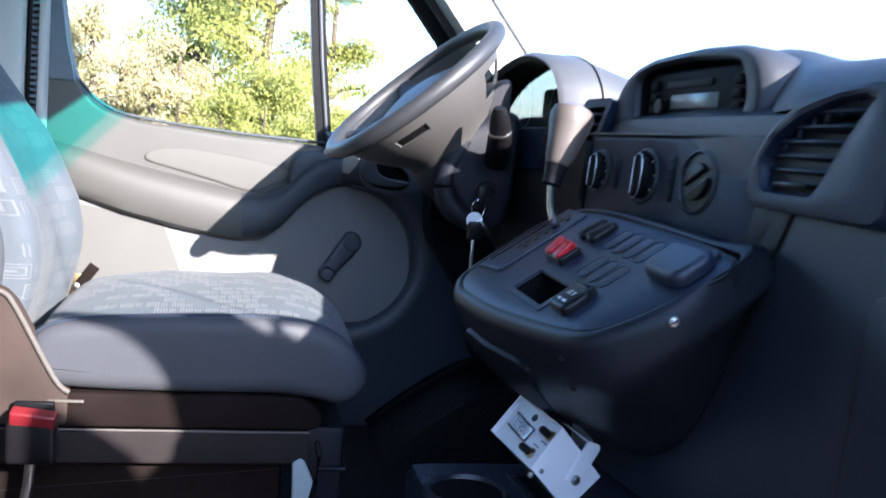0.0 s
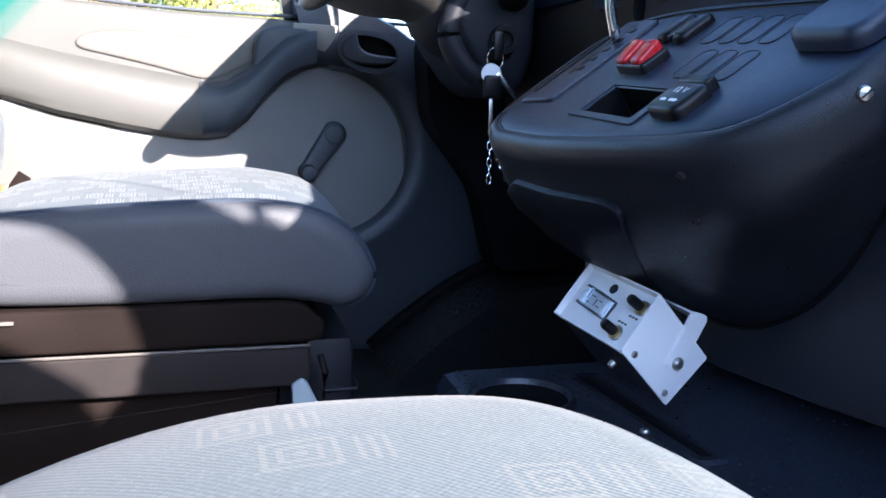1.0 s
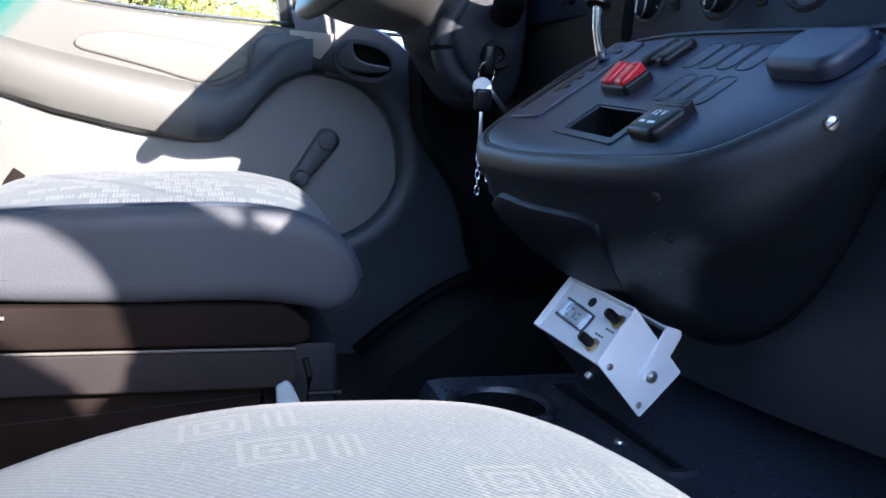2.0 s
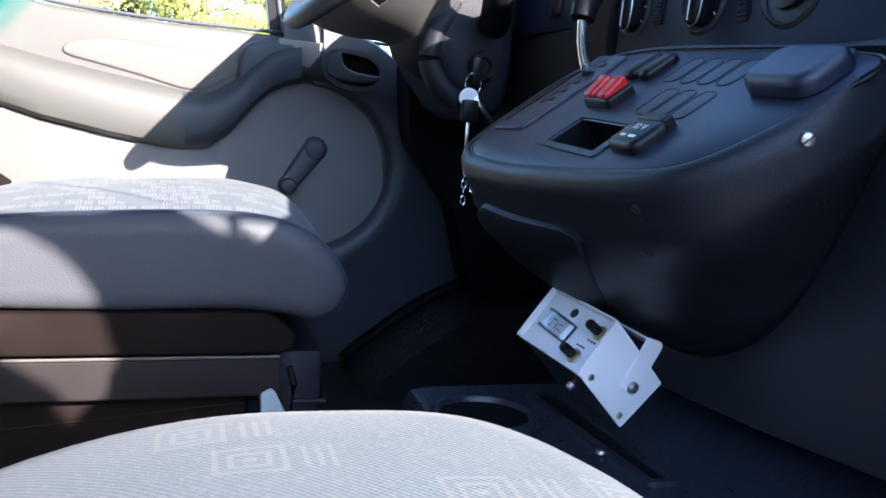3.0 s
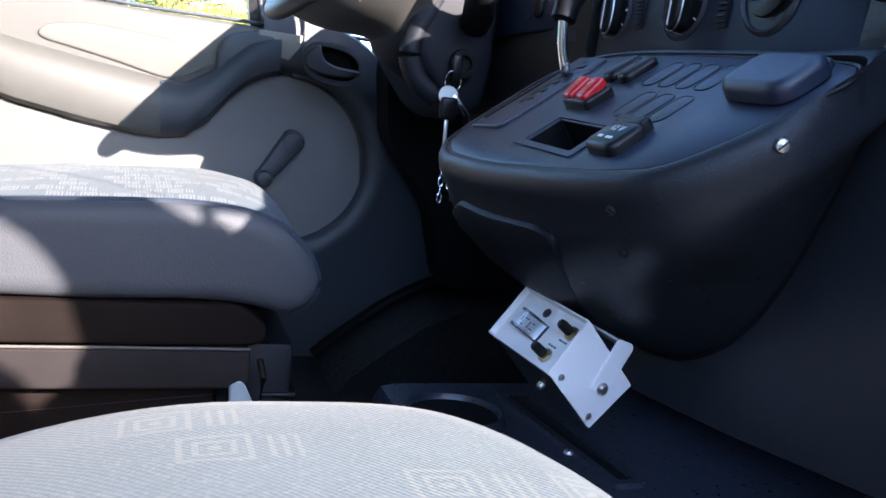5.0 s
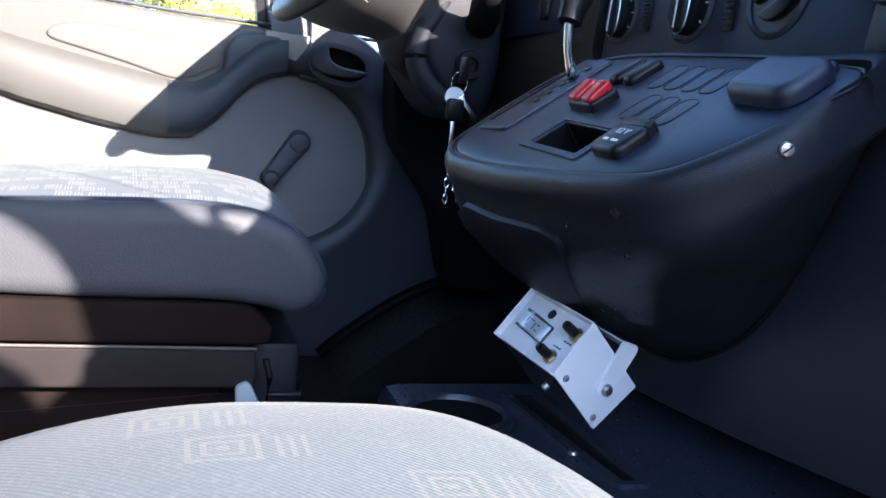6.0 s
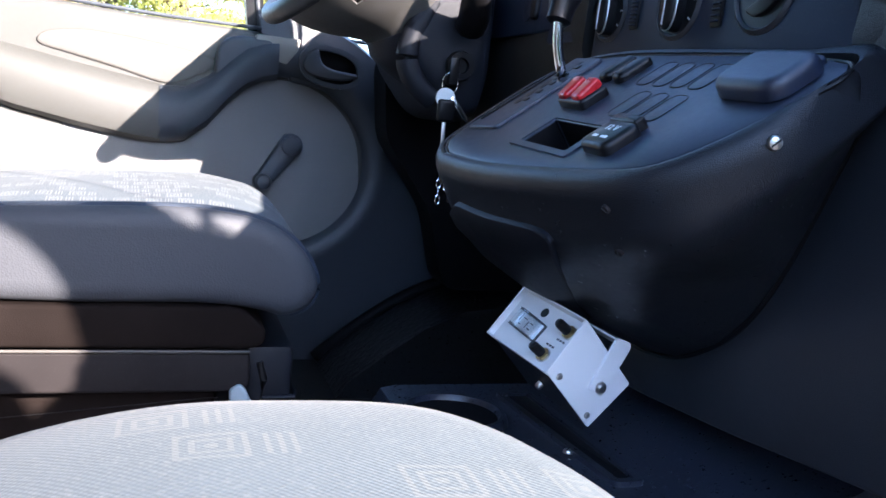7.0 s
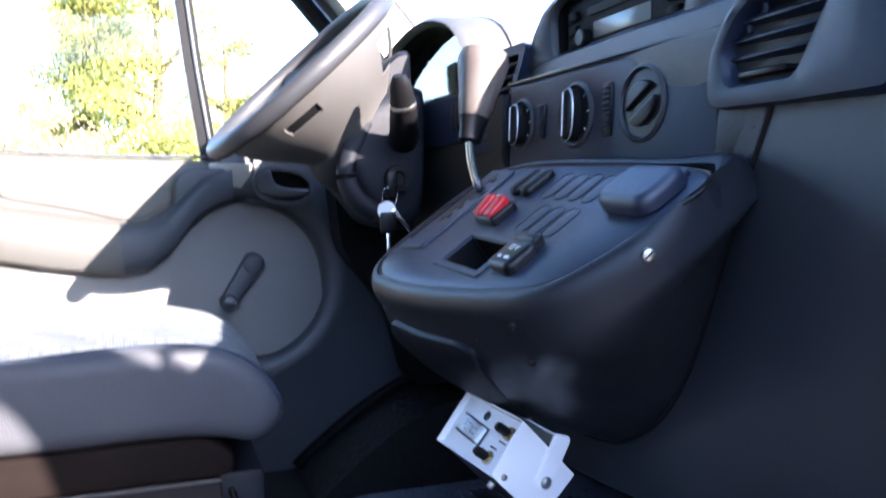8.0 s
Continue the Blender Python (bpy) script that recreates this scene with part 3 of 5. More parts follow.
for k, (x, z) in enumerate(edge_i):
    dx, dz = x - 0.225, z - 0.432
    d = math.hypot(dx, dz)
    dx, dz = dx / d, dz / d
    prof = ((0.0, 0.006), (0.004, 0.016), (0.016, 0.024), (0.034, 0.028), (0.05, 0.026), (0.075, 0.018), (0.12, 0.014), (0.13, -0.02))
    rings_b.append([Vector((x + dx * o, YD - h, z + dz * o)) for o, h in prof])
part("disc_border", loft(rings_b, loop=False), DOOR_DARK, door, "dark moulded border of the disc")
front_low = [(0.235, 0.60), (0.25, 0.684), (0.40, 0.668), (0.60, 0.650), (0.80, 0.64), (0.80, -0.03), (0.0, -0.03), (0.03, 0.10), (0.10, 0.20), (0.20, 0.245), (0.29, 0.255), (0.365, 0.29), (0.41, 0.35), (0.42, 0.44), (0.385, 0.53), (0.32, 0.59)]
part("front_panel", slab(rounded(front_low, 0.012, 2), 0.0, 0.014, 0.006, MD), DOOR_DARK, door, "dark plastic front part of the door")

# armrest: a bulge swept along the door
arm = []
for x, zl, zu, d in ((-0.45, 0.555, 0.655, 0.020), (-0.38, 0.53, 0.638, 0.030), (-0.28, 0.50, 0.615, 0.036), (-0.16, 0.475, 0.592, 0.038), (-0.06, 0.458, 0.575, 0.038), (-0.015, 0.455, 0.568, 0.037)):
    arm.append([Vector((x, YD - d * o, zl + (zu - zl) * f)) for o, f in ((-0.2, 0.0), (0.45, 0.0), (0.85, 0.08), (1.0, 0.25), (1.0, 0.55), (0.90, 0.76), (0.60, 0.92), (0.25, 1.0), (-0.2, 1.08))])
part("armrest", loft(arm), DOOR, door, "grey padded armrest")
# pull handle in dark plastic, rising from the armrest to the latch
hnd = []
for x, zc, w, d in ((-0.018, 0.512, 0.056, 0.038), (0.03, 0.515, 0.054, 0.040), (0.075, 0.545, 0.050, 0.040), (0.115, 0.590, 0.046, 0.040), (0.150, 0.622, 0.044, 0.040), (0.185, 0.638, 0.042, 0.038), (0.212, 0.642, 0.040, 0.038)):
    hnd.append([Vector((x, YD - d * o, zc + w * s)) for o, s in ((-0.1, -1.0), (0.5, -1.0), (0.88, -0.75), (1.0, -0.3), (1.0, 0.3), (0.85, 0.75), (0.5, 1.0), (-0.1, 1.05))])
part("pull_handle", loft(hnd), DOOR_DARK, door, "dark plastic pull handle")
top = [(0.085, 0.60), (0.09, 0.655), (0.105, 0.676), (0.14, 0.684), (0.20, 0.683), (0.21, 0.65), (0.15, 0.62), (0.11, 0.585)]
part("handle_cap", slab(rounded(top, 0.012, 3), 0.0, 0.030, 0.010, MD), DOOR_DARK, door, "dark cap over the pull handle")
wedge = [(0.165, 0.690), (0.256, 0.687), (0.251, 0.664), (0.229, 0.634), (0.205, 0.640), (0.165, 0.660)]
part("sunlit_wedge", slab(rounded(wedge, 0.004, 3), 0.0, 0.0285, 0.002, MD), WEDGE_SUNLIT, door, "wedge beside the latch, sunlight in its pale colour")
# cloth insert over the armrest
ins = [(-0.245, 0.640), (-0.225, 0.655), (-0.16, 0.664), (-0.06, 0.657), (0.03, 0.645), (0.085, 0.632), (0.10, 0.622), (0.06, 0.60), (0.02, 0.58), (-0.02, 0.578), (-0.10, 0.598), (-0.19, 0.618), (-0.235, 0.628)]
insl = smooth_loop([Vector((*p, 0)) for p in ins], 4)
part("cloth_insert", slab(insl, 0.0, 0.0045, 0.003, MD), DOOR_INS, door, "pale cloth insert")
part("insert_seam", tube([MD @ Vector((p.x, p.y, 0.003)) for p in insl], 0.0010, 6, closed=True), SEAM, door)
# line between the panels under the armrest
part("panel_seam", tube([MD @ Vector((x, z, 0.006)) for x, z in ((-0.20, 0.485), (-0.165, 0.40), (-0.14, 0.33))], 0.0010, 6), SEAM, door)
# latch: bezel, hollow, lever
lat = thing("door_latch", (0.325, YD - 0.01, 0.60), "dark oval door latch in its recessed bezel", "door latch", kind="structure")
ovo = [Vector((0.320 + p.x, 0.637 + p.y - 0.12 * (p.x), 0)) for p in oval(0.066, 0.042, 36, e=0.85)]
ovi = [Vector((0.320 + p.x, 0.637 + p.y - 0.12 * (p.x), 0)) for p in oval(0.056, 0.032, 36, e=0.85)]
part("bezel", ring_wall(ovo, ovi, 0.0, 0.038, MD), LATCH, lat)
# raised black slab, in place of the recess and its shade
part("hollow", slab(ovi, 0.012, 0.028, 0.001, MD), FASCIA, lat, "black slab painting the recess shade behind the lever")
lever = [(0.266, 0.625), (0.262, 0.648), (0.278, 0.668), (0.292, 0.672), (0.296, 0.655), (0.305, 0.641), (0.33, 0.632), (0.374, 0.628), (0.378, 0.621), (0.35, 0.612), (0.30, 0.613)]
part("lever", slab(smooth_loop([Vector((*p, 0)) for p in lever], 3), 0.026, 0.042, 0.005, MD), LATCH, lat)
# window winder
win = thing("window_winder", (0.22, YD - 0.01, 0.43), "dark plastic window winder with a round knob", "window winder", kind="structure")
c_top, c_low = Vector((0.248, 0.468, 0)), Vector((0.193, 0.390, 0))
crank = []
for k in range(15):
    a = math.radians(-54.8 + 180 * 0 + 12.86 * k)
    crank.append(c_top + 0.026 * Vector((math.cos(a), math.sin(a), 0)))
for k in range(15):
    a = math.radians(125.2 + 12.86 * k)
    crank.append(c_low + 0.019 * Vector((math.cos(a), math.sin(a), 0)))
part("arm", slab(crank, 0.010, 0.030, 0.007, MD), DOOR_DARK, win)
part("hub_cap", slab([c_top + 0.020 * Vector((math.cos(2 * math.pi * k / 24), math.sin(2 * math.pi * k / 24), 0)) for k in range(24)], 0.028, 0.034, 0.003, MD), DOOR_DARK, win)
part("knob", lathe([(0.010, 0.028), (0.010, 0.034), (0.0165, 0.036), (0.0175, 0.05), (0.0135, 0.060), (0.005, 0.062)], 20, MD @ Matrix.Translation(c_low)), DOOR_DARK, win, "round grip knob")

# ---- driver's seat ----
seat = thing("driver_seat", (-0.1, 1.45, 0.0), "blue-grey patterned cloth driver's seat with grey vinyl sides", "seat")
prof = smooth_loop([(-0.335, 0, 0.345), (-0.30, 0, 0.378), (-0.20, 0, 0.394), (0.0, 0, 0.404), (0.09, 0, 0.400), (0.15, 0, 0.383), (0.192, 0, 0.348), (0.212, 0, 0.305), (0.200, 0, 0.272), (0.165, 0, 0.258), (0.13, 0, 0.266), (0.05, 0, 0.274), (-0.12, 0, 0.272), (-0.29, 0, 0.278), (-0.33, 0, 0.30)], 4)


def shrink(y, d, crown=0.0, wave=0.0):
    two = inset([Vector((p.x, p.z)) for p in prof], d)
    out = []
    for p in two:
        up = max(0.0, min(1.0, (p.y - 0.32) / 0.07))
        out.append(Vector((p.x, y, p.y + crown * up + wave * math.sin(p.x * 31) * up)))
    return out


part("side_panel", loft([shrink(1.191, -0.030), shrink(1.1915, -0.020), shrink(1.196, -0.009), shrink(1.202, -0.003), shrink(1.209, 0.0), shrink(1.216, 0.0)]), VINYL, seat, "grey vinyl cushion side")
rings = []
for k in range(17):
    f = k / 16
    y = 1.217 + 0.475 * f
    rings.append(shrink(y, -0.002 + 0.004 * math.sin(math.pi * f), 0.020 * math.sin(math.pi * f) ** 0.6, 0.0025 * math.sin(f * 9)))
rings += [shrink(1.70, -0.012), shrink(1.705, -0.03)]
part("cushion", loft(rings), FAB_TOP, seat, "blue-grey cloth with pale woven motifs")
pipe = [Vector((p.x, 1.214, p.z)) for p in prof[0:36]]
part("piping", tube(pipe, 0.005, 8), PIPING, seat, "stitched cloth edge")
stitch = []
for k in range(9, 33):
    p, d = prof[k], (prof[k + 1] - prof[k - 1]).normalized()
    n_ = Vector((d.z, 0, -d.x))
    n_ = n_ if n_.z > -0.2 and (n_.z > 0.1 or n_.x > 0) else -n_
    for j in range(3):
        q = p + (prof[k + 1] - p) * j / 3
        stitch.append(tube([Vector((q.x, 1.2185, q.z)) + n_ * 0.0022, Vector((q.x, 1.2250, q.z)) + n_ * 0.0034, Vector((q.x, 1.2320, q.z)) + n_ * 0.0026], 0.0011, 5))
part("stitching", join(*stitch), SEAM, seat, "pale zigzag stitching along the cloth edge")
# backrest
back = []
zs = (0.30, 0.375, 0.446, 0.486, 0.55, 0.617, 0.683, 0.74, 0.80, 0.90, 1.0)
xs = (-0.375, -0.352, -0.337, -0.335, -0.348, -0.378, -0.412, -0.457, -0.501, -0.58, -0.66)
for z, x in zip(zs, xs):
    o = rounded([(x - 0.17, 1.225), (x, 1.225), (x + 0.004, 1.29), (x - 0.028, 1.35), (x - 0.03, 1.55), (x + 0.004, 1.61), (x, 1.675), (x - 0.17, 1.675)], 0.045, 4)
    back.append([Vector((p.x, p.y, z + 0.20 * (p.x - x))) for p in o])
part("backrest", loft(back), FAB_BACK, seat, "patterned cloth backrest")
sidev = [Vector((x, z, 0)) for x, z in ((-0.47, 0.31), (-0.40, 0.37), (-0.385, 0.42), (-0.380, 0.50), (-0.41, 0.60), (-0.48, 0.72), (-0.57, 0.85), (-0.67, 0.96), (-0.76, 0.93), (-0.60, 0.6), (-0.56, 0.4))]
MS = Matrix(((1, 0, 0, 0), (0, 0, -1, 1.228), (0, 1, 0, 0), (0, 0, 0, 1)))
part("back_side", slab(smooth_loop(sidev, 3), -0.02, 0.022, 0.018, MS), VINYL, seat, "grey vinyl side of the backrest")
# recliner cover and pan covers
MP = Matrix(((1, 0, 0, 0), (0, 0, -1, 1.20), (0, 1, 0, 0), (0, 0, 0, 1)))
rec = [(-0.52, 0.215), (-0.27, 0.215), (-0.27, 0.272), (-0.285, 0.287), (-0.355, 0.418), (-0.375, 0.437), (-0.41, 0.44), (-0.52, 0.40)]
part("recliner_cover", slab(rounded(rec, 0.012, 3), -0.02, 0.010, 0.006, MP), RECM, seat, "worn brown-grey vinyl recliner cover")
part("cover_piping", tube(smooth_loop([(-0.405, 1.190, 0.438), (-0.372, 1.189, 0.432), (-0.350, 1.189, 0.405), (-0.292, 1.189, 0.296), (-0.268, 1.189, 0.272)], 4, False), 0.0042, 8), SEAM, seat, "pale worn piping of the recliner cover")
up = [(-0.30, 0.212), (0.120, 0.212), (0.141, 0.218), (0.143, 0.240), (0.108, 0.268), (0.09, 0.2705), (-0.30, 0.270)]
part("upper_pan_cover", slab(rounded(up, 0.008, 3), -0.42, 0.006, 0.006, MP), PANV, seat, "worn dark vinyl pan cover")
lo = [(-0.50, 0.150), (0.110, 0.150), (0.124, 0.160), (0.122, 0.206), (-0.50, 0.206)]
part("lower_pan_cover", slab(rounded(lo, 0.006, 3), -0.42, 0.004, 0.004, MP), PANP, seat, "dark plastic pan cover")
part("cover_lip", tube([(-0.5, 1.194, 0.2085), (0.122, 1.194, 0.2085)], 0.0022, 6), SEAM, seat)
part("seat_box", box((-0.50, 1.225, 0.0), (0.08, 1.66, 0.15), 0.01), PANV, seat, "black steel seat box")
part("box_rail", tube([(-0.5, 1.222, 0.082), (0.10, 1.222, 0.136)], 0.0009, 6), PANP, seat, "thin bright rail edge")
part("front_box", box((0.08, 1.24, 0.0), (0.19, 1.64, 0.205), 0.012), COLM, seat, "black front of the seat box")
part("front_rail", tube([(0.145, 1.237, 0.128), (0.193, 1.237, 0.128), (0.196, 1.26, 0.128), (0.196, 1.62, 0.128)], 0.004, 8), COLM, seat)
lev = [(0.096, 0.155), (0.110, 0.163), (0.117, 0.158), (0.134, 0.122), (0.130, 0.075), (0.100, 0.075)]
part("height_lever", slab(rounded(lev, 0.004, 2), 0.0, 0.010, 0.003, MP), GREYM, seat, "pale grey adjuster lever")
part("lever_cable", tube([(0.135, 1.19, 0.195), (0.142, 1.188, 0.17), (0.138, 1.188, 0.12), (0.128, 1.19, 0.07), (0.12, 1.19, 0.02)], 0.005, 8), BLACK, seat, "black adjuster cable")
part("cover_slot", box((-0.300, 1.187, 0.2555), (-0.245, 1.191, 0.2600), 0.0005), SEAM, seat, "pale slot edge in the cover")

buckle = thing("seat_belt_buckle", (-0.32, 1.16, 0.0), "black seat belt buckle with a red release button", "seat belt buckle")
part("housing", box((-0.352, 1.145, 0.165), (-0.278, 1.175, 0.236), 0.008, 3), BLACK, buckle)
part("release_button", xf(box((-0.034, -0.011, 0), (0.034, 0.011, 0.028), 0.004, 3), Matrix.Translation((-0.314, 1.158, 0.226)) @ Euler((0.35, 0.12, 0)).to_matrix().to_4x4()), BUCKLE_RED_SHADED, buckle, "red release button")
part("slot_lip", box((-0.345, 1.166, 0.235), (-0.285, 1.176, 0.262), 0.003), BLACK, buckle)
part("stalk", tube([(-0.33, 1.16, 0.0), (-0.328, 1.16, 0.07), (-0.318, 1.16, 0.13), (-0.315, 1.16, 0.175)], 0.008, 10), STEEL, buckle, "steel wire stalk")

anchor = thing("belt_anchor", (-0.36, 1.73, 0.30), "small brass belt anchor between cushion and backrest", "belt anchor")
part("bracket", box((-0.372, 1.722, 0.30), (-0.345, 1.730, 0.378), 0.003), BRASS, anchor, "brass bracket")
part("strap", xf(box((-0.012, -0.003, -0.03), (0.012, 0.003, 0.03), 0.002), Matrix.Translation((-0.338, 1.724, 0.372)) @ Euler((0, 0.6, 0)).to_matrix().to_4x4()), PANV, anchor, "dark webbing strap")
part("bolt", lathe([(0.009, 0), (0.008, 0.004), (0.002, 0.006)], 14, frame_of((-0.358, 1.722, 0.35), (1, 0, 0), (0, -1, 0))), STEEL, anchor, "steel bolt")

# ---- steering wheel and column ----
WC = Vector((0.303, 1.464, 0.829))
wa_, wy_ = radians(42.7), -0.107
wu = Vector((math.cos(wa_) * math.cos(wy_), -math.cos(wa_) * math.sin(wy_), math.sin(wa_)))
wv = Vector((math.sin(wy_), math.cos(wy_), 0))
WM = Matrix((wu, wv, wu.cross(wv))).transposed().to_4x4()    # local x: up the wheel, z: towards the driver
WM.translation = WC
wheel = thing("steering_wheel", WC, "dark grey foam steering wheel with four spokes", "steering wheel")
R = 0.200
part("rim", xf(tube([(R * math.cos(2 * math.pi * k / 64), R * math.sin(2 * math.pi * k / 64), 0) for k in range(64)], 0.0165, 14, closed=True), WM), WHEEL, wheel)
part("pad", lathe([(0.085, -0.060), (0.100, -0.040), (0.102, -0.026), (0.092, -0.014), (0.06, -0.006), (0.01, -0.004)], 32, WM @ Matrix.Diagonal((0.95, 1.1, 1, 1))), WHEEL, wheel, "broad padded hub cover")


def sector(prof, a0, a1, n, thick, skip=None):
    """Part of a turned shell, between two angles in degrees, with a thickness; skip(angle, radius) leaves openings."""
    bm = bmesh.new()
    grid = [[bm.verts.new((r * math.cos(a), r * math.sin(a), h)) for r, h in prof] for a in (radians(a0 + (a1 - a0) * k / n) for k in range(n + 1))]
    for k in range(n):
        for j in range(len(prof) - 1):
            if skip is None or not skip(a0 + (a1 - a0) * (k + 0.5) / n, 0.5 * (prof[j][0] + prof[j + 1][0])):
                bm.faces.new((grid[k][j], grid[k + 1][j], grid[k + 1][j + 1], grid[k][j + 1]))
    bmesh.ops.delete(bm, geom=[v for v in bm.verts if not v.link_faces], context="VERTS")
    bmesh.ops.recalc_face_normals(bm, faces=bm.faces)
    bmesh.ops.solidify(bm, geom=list(bm.faces), thickness=thick)
    return bm


def between_spokes(a, r):
    """The openings of the wheel: those beside the side spokes, a narrow slot, and the wide one at the top."""
    a = a % 360
    half = min(a, 360 - a)
    return (0.140 < r < 0.176 and (30 < half < 60 or 84 < a < 95)) or (0.165 < r < 0.175 and 224 < a < 249) or (r > 0.120 and half < 14)


part("hub_back", xf(sector([(0.187, -0.008), (0.182, -0.022), (0.174, -0.038), (0.164, -0.055), (0.151, -0.072), (0.137, -0.088), (0.121, -0.104), (0.106, -0.120), (0.096, -0.140), (0.090, -0.180)], 0, 360, 120, 0.004, between_spokes), WM), HUBM, wheel, "light grey shell behind the spokes")
# black strip behind the opening, in place of the shade in the slot
part("slot_shade", xf(sector([(0.171, -0.036), (0.157, -0.059)], 221, 252, 16, 0.002), WM), FASCIA, wheel, "black strip painting the shade in the spoke slot")
for a in (80, 280, 142, 218):
    ca, sa = math.cos(radians(a)), math.sin(radians(a))
    line = [Vector((r * ca, r * sa, z)) for r, z in ((0.07, -0.030), (0.11, -0.030), (0.145, -0.024), (0.175, -0.012), (0.197, -0.002))]
    part("spoke", xf(tube(line, [0.036, 0.033, 0.026, 0.020, 0.016], 12, flat=0.45), WM), WHEEL, wheel)

col = thing("steering_column", (0.45, 1.45, 0.6), "dark plastic steering column shroud with ignition lock", "steering column")
shr = rounded([(0.352, 0.752), (0.345, 0.700), (0.372, 0.630), (0.425, 0.560), (0.462, 0.545), (0.492, 0.560), (0.506, 0.62), (0.510, 0.80), (0.46, 0.80)], 0.02, 4)
rings = []
sc = Vector((0.440, 0.680))
for y, k in ((1.372, 0.10), (1.3725, 0.50), (1.374, 0.74), (1.379, 0.86), (1.388, 0.935), (1.402, 0.98), (1.42, 1.0), (1.52, 1.01), (1.62, 1.0), (1.645, 0.95), (1.655, 0.8)):
    rings.append([Vector((q.x, y, q.y)) for q in (sc + (Vector(p[:2]) - sc) * k for p in shr)])
part("shroud", loft(rings), COLM, col, "", 60)
part("shroud_ridge", tube(smooth_loop([(0.400, 1.390, 0.735), (0.388, 1.390, 0.707), (0.371, 1.390, 0.680), (0.364, 1.390, 0.647), (0.370, 1.390, 0.622), (0.385, 1.390, 0.600), (0.412, 1.390, 0.580)], 4, False), 0.019, 14), COLM, col, "rounded edge of the shroud")
ups = rounded([(0.405, 0.765), (0.488, 0.765), (0.488, 0.862), (0.465, 0.860), (0.425, 0.825)], 0.012, 3)
part("upper_shroud", loft([[Vector((0.46 + (p[0] - 0.46) * k, y, 0.81 + (p[1] - 0.81) * k)) for p in ups] for y, k in ((1.392, 0.80), (1.398, 0.93), (1.410, 1.0), (1.540, 1.0), (1.555, 0.93))]), COLM, col, "dark upper half of the shroud")
part("lock_ring", lathe([(0.021, -0.004), (0.024, 0.004), (0.022, 0.012), (0.013, 0.012), (0.012, 0.004)], 24, frame_of((0.445, 1.366, 0.637), (1, 0, 0.2), (0, -1, 0)) ), BLACK, col, "black ignition lock ring")
part("collar", lathe([(0.075, -0.22), (0.086, -0.185), (0.090, -0.150), (0.078, -0.12)], 28, WM @ Matrix.Translation((-0.02, 0, 0))), COLM, col, "dark collar under the hub")
part("wiper_stalk", tube([(0.470, 1.420, 0.690), (0.452, 1.330, 0.712), (0.438, 1.285, 0.748), (0.428, 1.262, 0.782), (0.424, 1.255, 0.797)], [0.026, 0.026, 0.022, 0.018, 0.011], 12, flat=0.75), BLACK, col, "glossy black control stalk")
part("stalk_band", tube([(0.4365, 1.281, 0.752), (0.435, 1.278, 0.7555)], 0.0222, 14, flat=0.78), STEEL, col)

keys = thing("key_bunch", (0.43, 1.36, 0.5), "bunch of keys hanging from the ignition", "keys")
part("ignition_key", box((0.425, 1.350, 0.605), (0.442, 1.376, 0.65), 0.004), BLACK, keys, "black key head in the lock")
part("key_ring", tube([(0.428 + 0.013 * math.cos(a), 1.352, 0.607 + 0.017 * math.sin(a)) for a in (2 * math.pi * k / 24 for k in range(24))], 0.0012, 6, closed=True), CHROME, keys, "steel split ring")
part("disc_tag", lathe([(0.016, -0.002), (0.0165, 0.0), (0.016, 0.002)], 20, frame_of((0.421, 1.348, 0.584), (1, 0, 0.1), (0, -1, 0.1))), LABELM, keys, "pale round tag")
part("fob", box((0.408, 1.340, 0.546), (0.437, 1.353, 0.582), 0.006, 3), BLACK, keys, "black key fob")
part("flat_key", xf(box((-0.004, -0.001, -0.034), (0.004, 0.001, 0.034), 0.0005), Matrix.Translation((0.452, 1.346, 0.560)) @ Euler((0, radians(-40), 0)).to_matrix().to_4x4()), CHROME, keys, "steel flat key")
part("long_key", box((0.4185, 1.345, 0.490), (0.4245, 1.348, 0.546), 0.0008), STEEL, keys, "steel key blade")
for k in range(6):
    z = 0.486 - k * 0.013
    part("chain_link", tube([(0.421 + 0.004 * math.cos(a) * (1 if k % 2 else 0.3), 1.346 + 0.004 * math.cos(a) * (0.3 if k % 2 else 1), z + 0.008 * math.sin(a)) for a in (2 * math.pi * j / 12 for j in range(12))], 0.001, 6, closed=True), CHROME, keys)

# ---- dashboard ----
def ease(a, b, v):
    v = max(0.0, min(1.0, (v - a) / (b - a)))
    return v * v * (3 - 2 * v)


dash = thing("dashboard", (0.8, YC, 0.3), "dark blue-black grained plastic dashboard", "dashboard")


def face(y):
    """How far back the face of the dashboard stands across the cab: a broad bulge round the console."""
    if y > 0.98:
        return 0.585 - 0.030 * math.exp(-((y - 0.98) / 0.26) ** 2) + 0.05 * max(0, y - 1.3)
    return 0.585 - 0.030 * math.exp(-((y - 0.98) / 0.45) ** 4) + 0.25 * max(0, 0.16 - y)


body = []
